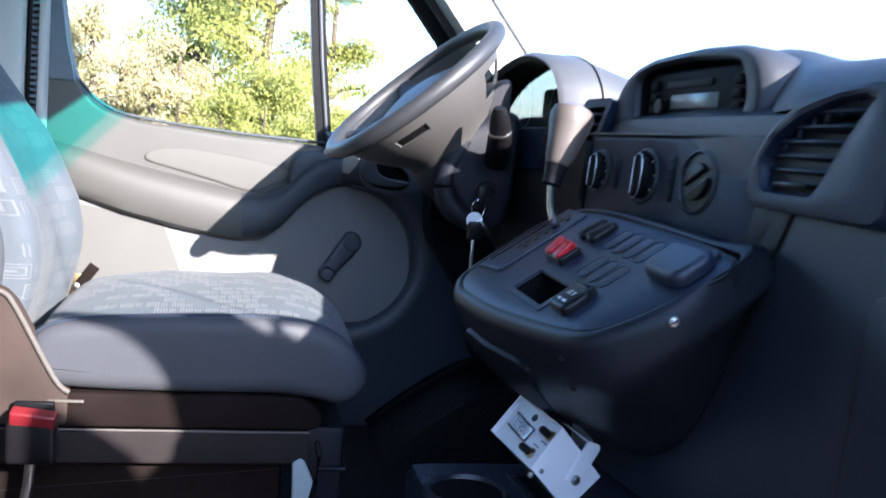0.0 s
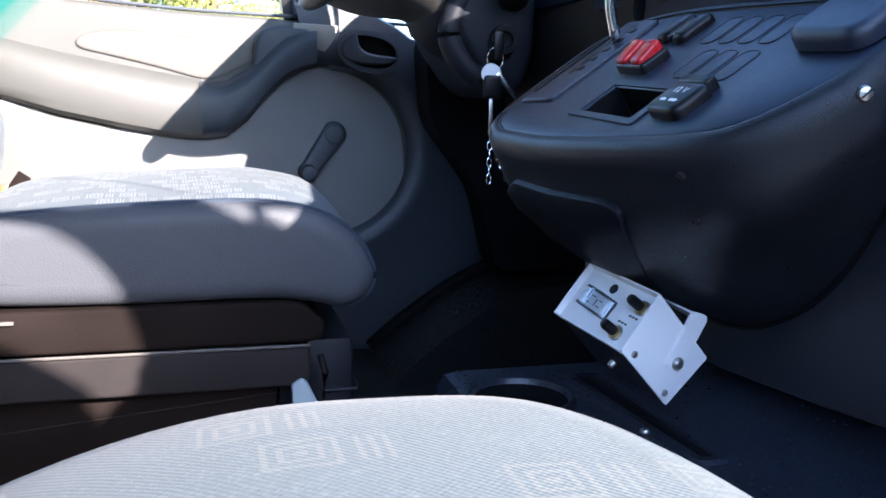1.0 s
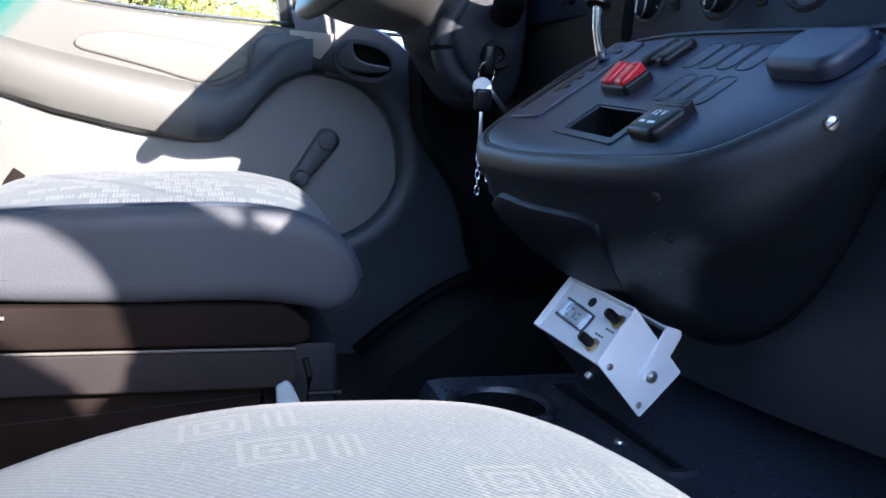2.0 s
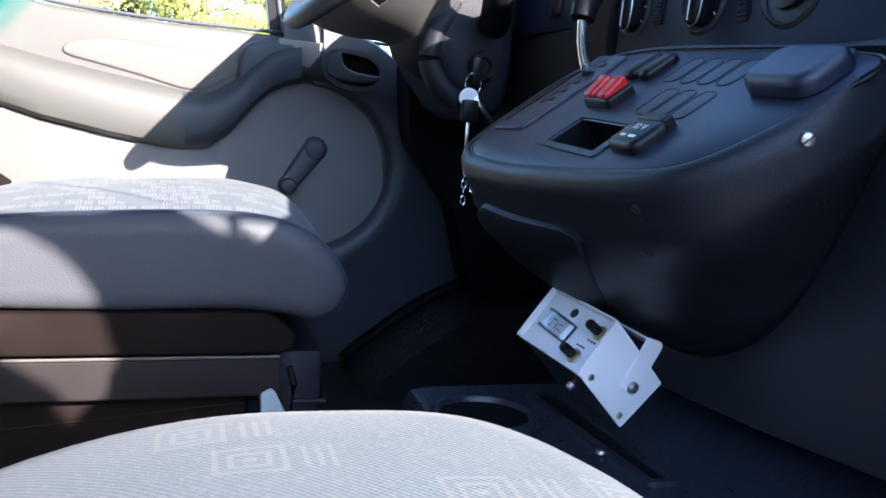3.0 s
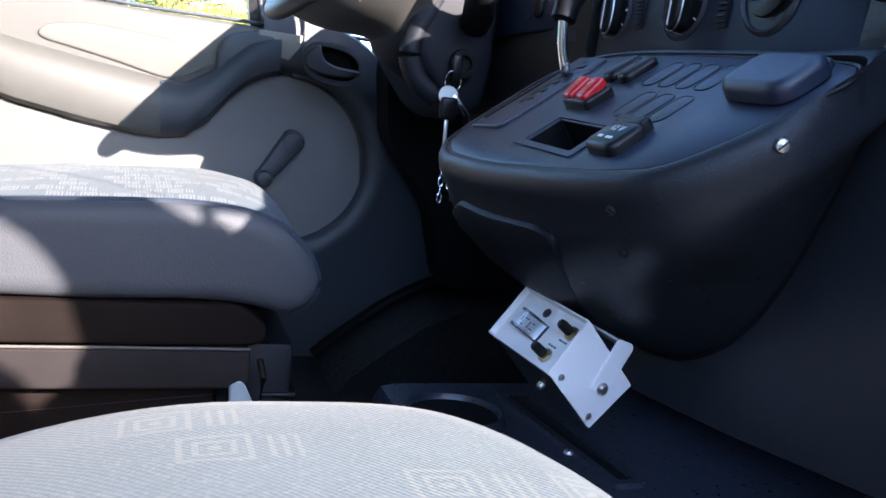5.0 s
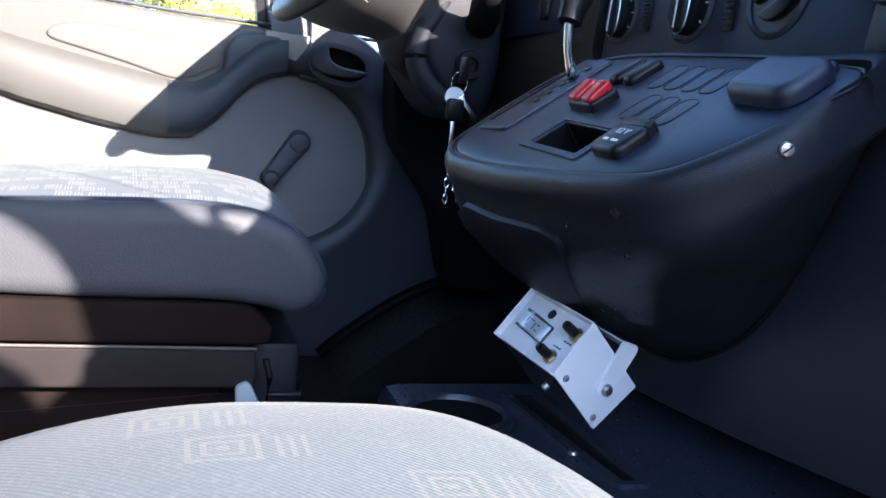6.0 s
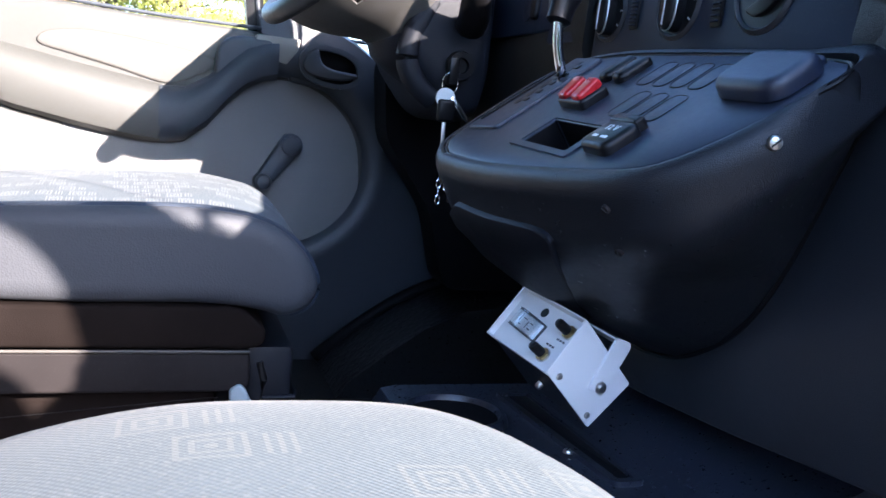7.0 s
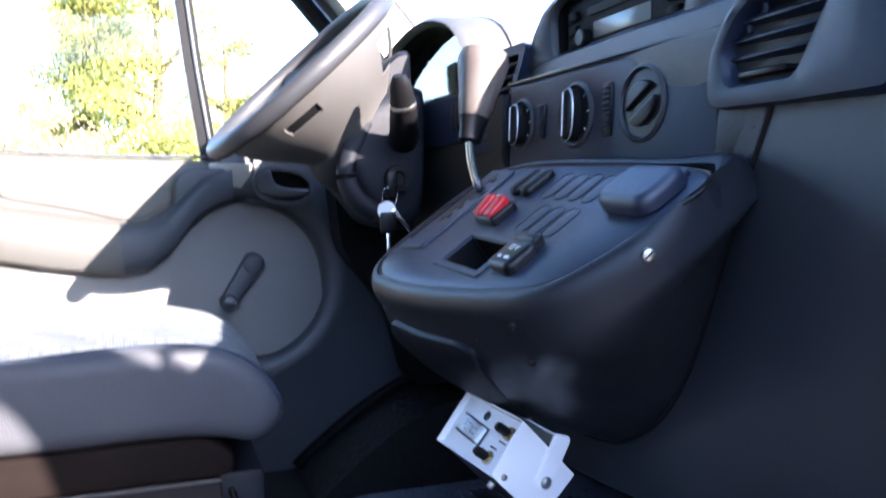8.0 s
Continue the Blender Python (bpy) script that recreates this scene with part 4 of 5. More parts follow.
for j in range(45):
    y = 0.06 + (1.84 - 0.06) * j / 44
    x = xh = face(y)
    low_z = (0.31 - 0.075 * ease(0.30, 1.0, y)) if y < 1.12 else 0.50
    back_x = shield(0.82, y) - 0.03
    body.append([Vector((x + 0.05, y, low_z)), Vector((x + 0.012, y, low_z + 0.03)), Vector((x + 0.006, y, 0.55)), Vector((x + 0.004, y, 0.60)), Vector((xh + 0.003, y, 0.665)), Vector((xh, y, 0.69)), Vector((xh, y, 0.755)), Vector((xh + 0.012, y, 0.785)), Vector((x + 0.05, y, 0.805)), Vector((0.5 * (x + back_x), y, 0.815)), Vector((back_x, y, 0.82)), Vector((back_x, y, low_z))])
part("body", loft(body), DASH, dash)

# passenger side: upper pad with the vent, lower panel, glove box
MF = Matrix(((0, 0, -1, 0.585), (-1, 0, 0, 0), (0, 1, 0, 0), (0, 0, 0, 1)))    # local x: towards the passenger (-y), y: up, z: to the rear
SEAM_LINE = [(0.556, 0.684), (0.584, 0.631), (0.603, 0.591), (0.625, 0.545), (0.650, 0.492), (0.678, 0.438), (0.716, 0.383), (0.765, 0.340), (0.835, 0.306), (0.915, 0.293), (0.98, 0.300)]
seam_s = smooth_loop([Vector((-y, z, 0)) for y, z in SEAM_LINE], 4, False)
lower = [Vector(p[:2]) for p in seam_s[::-1]] + [Vector(p) for p in ((-0.535, 0.686), (-0.06, 0.668), (-0.06, 0.300), (-0.45, 0.285), (-0.612, 0.267), (-0.726, 0.254), (-0.89, 0.240), (-1.0, 0.234), (-1.02, 0.290))]
part("lower_panel", slab(lower, -0.01, 0.0205, 0.004, MF), PANEL_LIT, dash, "dark smooth passenger panel")
part("panel_gap", tube([MF @ Vector((p.x, p.y, 0.0200)) for p in seam_s], 0.0034, 6), BLACK, dash)
gb = rounded([(-0.43, 0.30), (-0.14, 0.30), (-0.14, 0.60), (-0.425, 0.625)], 0.05, 6)
part("glove_box_lid", slab(gb, 0.015, 0.027, 0.006, MF), PANEL_LIT, dash, "dark glove box lid")
# upper pad on the passenger's side, with the vent opening through its frame
vent_o = rounded([(-0.640, 0.680), (-0.40, 0.672), (-0.40, 0.814), (-0.498, 0.8065), (-0.560, 0.794), (-0.605, 0.768), (-0.634, 0.728)], 0.022, 5)
vleft = [(0.700, -0.604), (0.733, -0.612), (0.759, -0.590), (0.779, -0.552), (0.796, -0.493), (0.800, -0.440)]
vright = [(0.700, -0.522), (0.706, -0.517), (0.753, -0.485), (0.782, -0.460), (0.800, -0.434)]
vent_i = rounded([(x, z) for z, x in vleft] + [(x, z) for z, x in vright[::-1]], 0.007, 4)


def along(table, z):
    """The outline's abscissa at a height."""
    for (za, xa), (zb, xb) in zip(table, table[1:]):
        if z <= zb:
            return xa + (xb - xa) * (z - za) / (zb - za)
    return table[-1][1]


nn = 60


def resample(pts, n, c):
    """n points on an outline at even angles round c."""
    out = []
    P = [Vector(p[:2]) for p in pts]
    for k in range(n):
        a = 2 * math.pi * k / n
        d = Vector((math.cos(a), math.sin(a)))
        best = None
        for i in range(len(P)):
            p, q = P[i - 1], P[i]
            e = q - p
            den = d.x * e.y - d.y * e.x
            if abs(den) < 1e-12:
                continue
            w = p - c
            t = (w.x * e.y - w.y * e.x) / den
            s = (w.x * d.y - w.y * d.x) / den
            if t > 0 and -1e-6 <= s <= 1 + 1e-6 and (best is None or t > best):
                best = t
        out.append(c + d * (best or 0.01))
    return out


vc = Vector((-0.545, 0.748))
vo, vi = resample(vent_o, nn, vc), resample(vent_i, nn, vc)
vr = []
for f, h in ((0.0, -0.02), (0.0, 0.024), (0.10, 0.034), (0.45, 0.036), (0.85, 0.034), (1.0, 0.028), (1.0, -0.03)):
    vr.append([Vector((*(vo[k].lerp(vi[k], f)), h)) for k in range(nn)])
vent = part("side_vent", xf(loft(vr, False, False), MF), DASH_SMOOTH, dash, "dark rounded air vent frame")
part("vent_hollow", slab(inset(vi, 0.004), -0.05, -0.03, 0.001, MF), BLACK, vent)
for k in range(5):
    z = 0.7215 + 0.0155 * k
    x0, x1 = along(vleft, z) - 0.004, along(vright, z) + 0.004
    part("slat", xf(xf(rbox(x1 - x0, 0.0045, 0.026, 0.0018, 2), Euler((-0.25, 0, 0)).to_matrix().to_4x4()), MF @ Matrix.Translation(((x0 + x1) / 2, z, 0.012))), DASH_SMOOTH, vent)
for k in range(7):
    x = -0.592 + 0.0215 * k
    z1 = 0.800 if x > -0.44 else min(zz for zz in (0.70 + 0.001 * j for j in range(101)) if along(vleft, zz) >= x - 1e-6 and zz > 0.735)
    part("vane", xf(rbox(0.006, 0.013, 0.016, 0.003, 2), MF @ Matrix.Translation((x, z1 - 0.006, 0.014)) @ Matrix.Rotation(0.35, 4, "Y")), DASH_SMOOTH, vent)
part("vent_wheel", xf(rbox(0.062, 0.006, 0.02, 0.002), MF @ Matrix.Translation((-0.566, 0.708, 0.018))), BLACK, vent)
vg = inset(vo, 0.005)
part("vent_groove", tube([MF @ Vector((*vg[k % nn], 0.0225)) for k in range(26, 36)], 0.0022, 6), BLACK, vent)
pad_o = rounded([(-0.405, 0.675), (-0.06, 0.665), (-0.06, 0.815), (-0.405, 0.815)], 0.01, 3)
part("upper_pad", slab(pad_o, -0.02, 0.034, 0.012, MF), PAD_SKYLIT, dash, "dark upper pad over the glove box")

# middle panel with heater controls
MC = frame_of((0.553, 0.893, 0.70), (0.07, -1, 0), (-1, -0.07, 0.06))
mp = rounded([(-0.180, -0.072), (0.265, -0.072), (0.262, 0.058), (-0.180, 0.058)], 0.012, 3)
part("heater_panel", slab(mp, -0.03, 0.008, 0.006, MC), DASH_SMOOTH, dash, "dark heater control panel")
part("panel_groove", tube([MC @ Vector((x, 0.060, 0.006)) for x in (-0.19, 0.0, 0.26)], 0.003, 6), BLACK, dash)
for x, r, kind_ in ((-0.142, 0.030, 0), (0.0, 0.035, 0), (0.138, 0.037, 1)):
    m = MC @ Matrix.Translation((x, 0.0, 0.007))
    part("dial_ring", lathe([(r + 0.006, -0.004), (r + 0.006, 0.002), (r + 0.002, 0.005), (r, 0.002), (r, -0.004)], 32, m, False, False), DASH, dash)
    dial = part("dial", lathe([(r, -0.003), (r - 0.002, 0.001), (0.004, 0.002)], 32, m), BLACK, dash, "black heater dial")
    if kind_ == 0:
        part("grip", xf(slab(oval(r * 0.40, r * 0.92, 24, e=0.8), 0.0, 0.020, 0.008, Matrix.Identity(4)), m), BLACK, dial, "glossy finger grip")
        part("pointer", xf(rbox(0.0022, r * 1.5, 0.002, 0.0005, 1), m @ Matrix.Translation((0, 0, 0.0202))), PRINT, dial)
        part("grip_edge", xf(tube([(p.x, p.y, 0.014) for p in oval(r * 0.40, r * 0.90, 24, e=0.8)], 0.0011, 6, closed=True), m), STEEL, dial)
        for k in range(7):
            a = radians(215 - k * 42)
            part("mark", xf(rbox(0.004, 0.0016, 0.0008, 0, 1), m @ Matrix.Translation(((r - 0.005) * math.cos(a), (r - 0.005) * math.sin(a), 0.0026)) @ Matrix.Rotation(a, 4, "Z")), PRINT, dial)
    else:
        for s in (1, -1):
            blade = [Vector((r * 0.66 * math.cos(a), s * r * (0.16 + 0.48 * math.sin(a)), 0)) for a in (math.pi * k / 12 for k in range(13))]
            part("shutter", xf(slab(blade, 0.001, 0.0065, 0.002, Matrix.Identity(4)), m @ Matrix.Rotation(0.5, 4, "Z")), BLACK, dial, "curved shutter blade")
for x, h in ((-0.085, 0.046), (0.072, 0.062)):
    m = MC @ Matrix.Translation((x, 0.0, 0.008))
    part("slider_slot", xf(rbox(0.017, h, 0.006, 0.002), m), BLACK, dash)
    for k in range(9):
        part("rib", xf(rbox(0.012, 0.0022, 0.006, 0.0006, 1), m @ Matrix.Translation((0, (k - 4) * h / 10, 0.003))), DASH_SMOOTH, dash)

# narrow vent beside the instrument hood
MV = frame_of((0.549, 1.138, 0.745), (0.1, -1, 0), (-1, -0.1, 0.15))


def lean(pts):
    """The vent leans towards the passenger as it rises."""
    return [Vector((p[0] + 0.33 * p[1], p[1])) for p in pts]


v2 = part("narrow_vent", ring_wall(lean(rrect(0.098, 0.152, 0.016, 5)), lean(rrect(0.070, 0.122, 0.008, 5)), -0.03, 0.008, MV), DASH_SMOOTH, dash, "dark narrow air vent")
part("vent_hollow", slab(lean(rrect(0.078, 0.130, 0.004, 2)), -0.03, -0.022, 0.001, MV), BLACK, v2)
for k in range(7):
    z = -0.051 + k * 0.017
    part("slat", xf(rbox(0.074, 0.0042, 0.016, 0.0015, 2), MV @ Matrix.Translation((0.33 * z, z, 0.0)) @ Matrix.Rotation(0.3, 4, "X")), DASH_SMOOTH, v2)

# small panel between the vent and the column, with one oval switch
MW = frame_of((0.531, 1.310, 0.732), (0.06, -1, 0), (-1, -0.06, 0.06))
part("switch_panel", slab(rrect(0.27, 0.082, 0.012, 4), -0.02, 0.004, 0.004, MW), DASH_SMOOTH, dash, "dark panel beside the column")
part("oval_switch", slab(rrect(0.021, 0.050, 0.010, 5, 0.042, 0.004), 0.0, 0.012, 0.005, MW), BLACK, dash, "glossy black oval switch")
part("oval_blank", slab(rrect(0.023, 0.050, 0.011, 5, 0.010, 0.004), 0.0, 0.0055, 0.001, MW), DASH_SMOOTH, dash)

# radio pod
ra, rb = Vector((0.566, 1.095, 0.775)), Vector((0.586, 0.685, 0.775))
rx = (rb - ra).normalized()
MR = frame_of((ra + rb) / 2, rx, Vector((-1, -0.05, 0.0)))
pod_o = rounded([(-0.205, 0.0), (0.203, -0.003), (0.208, 0.048), (0.190, 0.086), (0.150, 0.102), (0.05, 0.107), (-0.07, 0.103), (-0.145, 0.087), (-0.185, 0.052)], 0.02, 4)
pod_i = rounded([(-0.120, 0.006), (0.145, 0.006), (0.172, 0.018), (0.171, 0.049), (0.151, 0.085), (0.025, 0.0935), (-0.090, 0.088), (-0.124, 0.076)], 0.014, 4)
pc = Vector((0.03, 0.046))
po, pi_ = resample(pod_o, 64, pc), resample(pod_i, 64, pc)
pr = []
for pts, h, drop in ((inset(po, 0.03), -0.22, 0.95), (inset(po, 0.028), -0.10, 0.55), (inset(po, 0.016), -0.045, 0.20), (inset(po, 0.006), -0.018, 0.05), (inset(po, -0.003), -0.003, 0.0), (inset(po, -0.010), 0.0, 0.0), (inset(pi_, 0.003), -0.0005, 0.0), (pi_, -0.004, 0.0), (inset(pi_, -0.001), -0.012, 0.0)):
    pr.append([Vector((p.x, p.y - drop * max(0.0, p.y - 0.04), h)) for p in pts])
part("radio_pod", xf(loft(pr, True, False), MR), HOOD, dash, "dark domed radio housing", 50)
part("pod_well", xf(loft([[Vector((p.x, p.y, h)) for p in pts] for pts, h in ((inset(pi_, 0.001), -0.011), (inset(pi_, -0.002), -0.03), (inset(pi_, -0.003), -0.05))], False, True), MR), FASCIA, dash, "black well round the radio")
radio = thing("car_radio", MR @ Vector((0, 0.05, -0.03)), "black cassette car radio with a grey display", "radio")
rf = rrect(0.272, 0.074, 0.012, 5, 0.028, 0.047)
part("fascia", slab(rf, -0.05, -0.018, 0.006, MR), FASCIA, radio)
part("display", xf(rbox(0.125, 0.021, 0.002, 0.001), MR @ Matrix.Translation((0.024, 0.037, -0.0175))), LCD, radio, "grey liquid crystal display")
part("lower_band", xf(rbox(0.150, 0.008, 0.003, 0.001), MR @ Matrix.Translation((0.024, 0.020, -0.017))), FASCIA, radio)
part("cassette_slot", xf(rbox(0.120, 0.011, 0.004, 0.002), MR @ Matrix.Translation((0.010, 0.062, -0.0165))), RUBBER, radio, "dark cassette slot")
for x in (-0.084, 0.134):
    for k in range(3):
        part("key_button", xf(rbox(0.022, 0.013, 0.008, 0.003), MR @ Matrix.Translation((x, 0.026 + 0.018 * k, -0.016))), FASCIA, radio)
for k in range(6):
    part("preset", xf(rbox(0.017, 0.006, 0.006, 0.002), MR @ Matrix.Translation((-0.026 + 0.020 * k, 0.0205, -0.0155))), FASCIA, radio)
part("volume_knob", xf(lathe([(0.012, 0), (0.012, 0.010), (0.010, 0.012), (0.002, 0.012)], 20), MR @ Matrix.Translation((-0.055, 0.030, -0.017))), BLACK, radio)
# crown of the pad between pod and windscreen
cr = []
for j in range(73):
    y = 0.06 + 1.24 * j / 72
    top = 0.822 + 0.027 * ease(0.05, 0.50, y) + 0.037 * ease(0.56, 0.80, y) - 0.074 * ease(0.90, 1.14, y)
    x = 0.566 + 0.044 * ease(0.58, 0.74, y)
    bx = shield(0.83, y) - 0.03
    rise = top - 0.80
    cr.append([Vector((x, y, 0.790)), Vector((x + 0.006, y, 0.800 + 0.15 * rise)), Vector((x + 0.016, y, 0.800 + 0.42 * rise)), Vector((x + 0.030, y, 0.800 + 0.70 * rise)), Vector((x + 0.046, y, 0.800 + 0.90 * rise)), Vector((x + 0.066, y, top)), Vector((0.5 * (x + 0.066 + bx), y, top - 0.10 * rise)), Vector((bx, y, 0.818)), Vector((bx, y, 0.79))])
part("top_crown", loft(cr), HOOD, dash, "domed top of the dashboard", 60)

# instrument hood
hoodp = [(1.250, 0.765), (1.250, 0.805), (1.262, 0.853), (1.300, 0.893), (1.375, 0.917), (1.45, 0.920), (1.53, 0.907), (1.61, 0.883), (1.68, 0.850), (1.725, 0.810), (1.74, 0.770), (1.70, 0.750), (1.50, 0.745), (1.30, 0.748)]
hl = smooth_loop([Vector((y, z, 0)) for y, z in hoodp], 4)
hi = inset([Vector((p.x, p.y)) for p in hl], -0.016)


def hood_x(y, z):
    return 0.530 - 0.107 * (y - 1.25) + 0.012 * max(0.0, min(1.0, (0.885 - z) / 0.13))


hr = [[Vector((0.86, p.x - 0.06, 0.82 + (p.y - 0.80) * 0.35)) for p in hl]]
hr.append([Vector((0.70, p.x - 0.01, p.y - 0.010 - 0.02 * max(0, p.y - 0.82) / 0.1)) for p in hl])
hr.append([Vector((hood_x(p.x, p.y) + 0.085, p.x, p.y + 0.001)) for p in hl])
hr.append([Vector((hood_x(p.x, p.y) + 0.012, p.x, p.y)) for p in hl])
hr.append([Vector((hood_x(p.x, p.y), a.x * 0.5 + p.x * 0.5, a.y * 0.5 + p.y * 0.5)) for p, a in zip(hl, hi)])
hr.append([Vector((hood_x(p.x, p.y) + 0.010, p.x, p.y)) for p in hi])
hr.append([Vector((hood_x(p.x, p.y) + 0.09, p.x, p.y * 0.97 + 0.02)) for p in hi])
hood = part("instrument_hood", loft(hr, True, True), HOOD_SUNLIT, dash, "grey instrument hood", 55)
part("hood_joint", tube([Vector((hood_x(p.x, p.y) + 0.085, p.x - 0.0005, p.y + 0.001)) for p in hl[2:30]], 0.0022, 6), BLACK, hood)
liner = inset([Vector((p.x, p.y)) for p in hl], -0.0175)
part("hood_liner", loft([[Vector((hood_x(p.x, p.y) + h, p.x, p.y * (1 - 0.03 * h / 0.09) + 0.02 * h / 0.09)) for p in liner] for h in (0.012, 0.09)], False, False), FASCIA, hood, "black lining inside the hood")
lens_o = inset([Vector((p.x, p.y)) for p in hl], -0.019)
part("dial_plate", loft([[Vector((hood_x(p.x, p.y) + h, p.x, p.y)) for p in lens_o] for h in (0.082, 0.088)]), BLACK, hood, "black instrument face")
part("cover_lens", loft([[Vector((hood_x(p.x, p.y) + h + 0.06 * (p.y - 0.83), p.x, p.y)) for p in lens_o] for h in (0.046, 0.048)]), LENS, hood, "clear plastic cover over the dials")
for y in (1.42, 1.58):
    part("gauge_rim", xf(tube([(0, 0.045 * math.cos(a), 0.045 * math.sin(a)) for a in (2 * math.pi * k / 32 for k in range(32))], 0.002, 6, closed=True), Matrix.Translation((0.610 - 0.107 * (y - 1.25), y, 0.825))), STEEL, hood)

# lower dash by the driver's knees
knee = []
for y in (1.10, 1.20, 1.35, 1.55, 1.70, 1.80):
    knee.append([Vector((0.60, y, 0.36)), Vector((0.575, y, 0.45)), Vector((0.565, y, 0.56)), Vector((0.53, y, 0.66)), Vector((0.535, y, 0.75)), Vector((0.72, y, 0.76)), Vector((0.72, y, 0.36))])
# black rubber material here stands for the shadow under the column
part("knee_panel", loft(knee), RUBBER, dash, "dark panel under the column")
end = rounded([(0.40, 0.66), (0.415, 0.50), (0.47, 0.43), (0.52, 0.36), (0.56, 0.2), (0.80, 0.2), (0.80, 0.78), (0.50, 0.76)], 0.03, 4)
part("end_panel", loft([[Vector((p.x, y, p.y)) for p in end] for y in (1.70, 1.72, 1.80)]), FASCIA, dash, "dark end of the dashboard by the door")
part("side_vent_slot", box((0.425, 1.696, 0.585), (0.455, 1.702, 0.605), 0.002), BLACK, dash)

# ---- middle console ----
CN = Vector((-0.70, -0.08, 1.0)).normalized()
C0 = Vector((0.407, 0.814, 0.566))
cey = (Vector((0, 1, 0)) - CN * CN.y).normalized()
cex = cey.cross(CN)
MK = Matrix((cex, cey, CN)).transposed().to_4x4()
MK.translation = C0        # local x: up the slope, y: towards the driver, z: off the plate
con = thing("centre_console", (0.5, 0.85, 0.3), "dark grained plastic console with a switch plate", "console")
plate_mm = [(-92, 196), (-106, 160), (-106, 130), (-101, 43), (-81, -76), (-64, -152), (-45, -195), (0, -222), (55, -238), (92, -248), (114, -240), (121, -215), (125, -150), (124, -28), (121, 75), (112, 145), (92, 190), (50, 212), (-11, 212), (-65, 208)]
plate = [Vector((a / 1000, b / 1000)) for a, b in plate_mm]
plate = [Vector(p[:2]) for p in smooth_loop([Vector((p.x, p.y, 0)) for p in plate], 3)]
slot_c = Vector((-0.037, -0.006))
hole = rrect(0.044, 0.100, 0.003, 3, slot_c.x, slot_c.y)
pa = resample(plate, 96, slot_c)
ha = resample(hole, 96, slot_c)
pl = [[Vector((p.x, p.y, h)) for p in pts] for pts, h in ((pa, -0.008), (pa, -0.001), (inset(pa, -0.0015), 0.0), ([a.lerp(b, 0.5) for a, b in zip(pa, ha)], 0.0), (inset(ha, 0.001), 0.0), (ha, -0.001), (ha, -0.045))]
part("plate", xf(loft(pl, False, True), MK), PLATE, con, "dark smooth switch plate with an open slot")
part("plate_gap", tube([MK @ Vector((p.x, p.y, -0.002)) for p in inset(plate, 0.002)], 0.0019, 6, closed=True), BLACK, con)


def console_rings():
    def rim(d):
        out = []
        for p, q in zip(plate, inset(plate, d)):
            u = max(0.0, min(1.0, (p.x - 0.045) / 0.05)) * max(0.0, min(1.0, (-p.y - 0.17) / 0.06)) * min(1.0, d / 0.02)
            q = p.lerp(Vector(q[:2]), 1 - 0.70 * u) + Vector((0.043, 0.014)) * u
            out.append(Vector((q.x, q.y, -0.010 * u * max(0.0, min(1.0, (d - 0.008) / 0.012)))))
        return out

    rings = [[MK @ (p + Vector((0, 0, h))) for p in rim(d)] for d, h in ((0.002, -0.030), (0.004, 0.001), (0.008, 0.0015), (0.013, -0.0005), (0.018, -0.005), (0.0215, -0.012), (0.0235, -0.022), (0.0235, -0.036))]
    last = rings[-1]
    seam = SEAM_LINE + [(1.02, 0.32), (1.06, 0.40), (1.075, 0.5), (1.075, 0.60), (1.06, 0.69)]
    c = Vector((0.83, 0.50))
    fan = resample([Vector(p) for p in seam], 360, c)
    for f in (0.06, 0.14, 0.24, 0.36, 0.48, 0.60, 0.72, 0.84, 0.93, 1.0):
        r = []
        for p, q in zip(last, plate):
            a = math.atan2((1.6 if q.y > 0 else 1.12) * q.x, q.y)
            k = int(round(math.degrees(a))) % 360
            t = Vector((0.5635, fan[k].x, fan[k].y))
            low = max(0.0, min(1.0, 0.45 - 0.8 * math.sin(a)))
            m_ = p + Vector((0.02, 0.0, -0.085)) * low
            r.append((1 - f) ** 2 * p + 2 * f * (1 - f) * m_ + f * f * t)
        rings.append(r)
    return rings


part("shell", loft(console_rings(), False, True), CONM, con, "dark grained console shell", 60)
# slot with its frame
so, si = rrect(0.064, 0.130, 0.004, 3, -0.036, -0.004), rrect(0.046, 0.103, 0.003, 3, -0.037, -0.006)
part("slot_frame", ring_wall(so, si, -0.001, 0.0018, MK), PLATE, con, "shallow frame of the open slot")
# black skin darkens the inside of the slot, as its shade would
lin = rrect(0.0432, 0.0992, 0.003, 3, slot_c.x, slot_c.y)
part("slot_shade", xf(loft([[Vector((p.x, p.y, h)) for p in lin] for h in (-0.002, -0.044)], False, True), MK), FASCIA, con, "black skin painting the shade inside the open slot")
part("socket_lid", slab(rrect(0.042, 0.049, 0.010, 5, -0.033, -0.102), 0.0, 0.012, 0.006, MK), BLACK, con, "black hinged power socket lid")
part("socket_hinge", slab(rrect(0.012, 0.045, 0.003, 3, -0.008, -0.097), 0.0, 0.012, 0.003, MK), BLACK, con)
txt = bpy.data.curves.new("socket_text", "FONT")
txt.body, txt.size, txt.extrude, txt.align_x, txt.align_y = "12 V", 0.0108, 0.0002, "CENTER", "CENTER"
txt.materials.append(PRINT)
tob = new("socket_text", txt)
tob.parent, tob.matrix_parent_inverse = con, Matrix.Translation(-BASE[con.name])
tob.matrix_basis = MK @ Matrix.Translation((-0.027, -0.102, 0.0121)) @ Matrix.Rotation(radians(-90), 4, "Z")
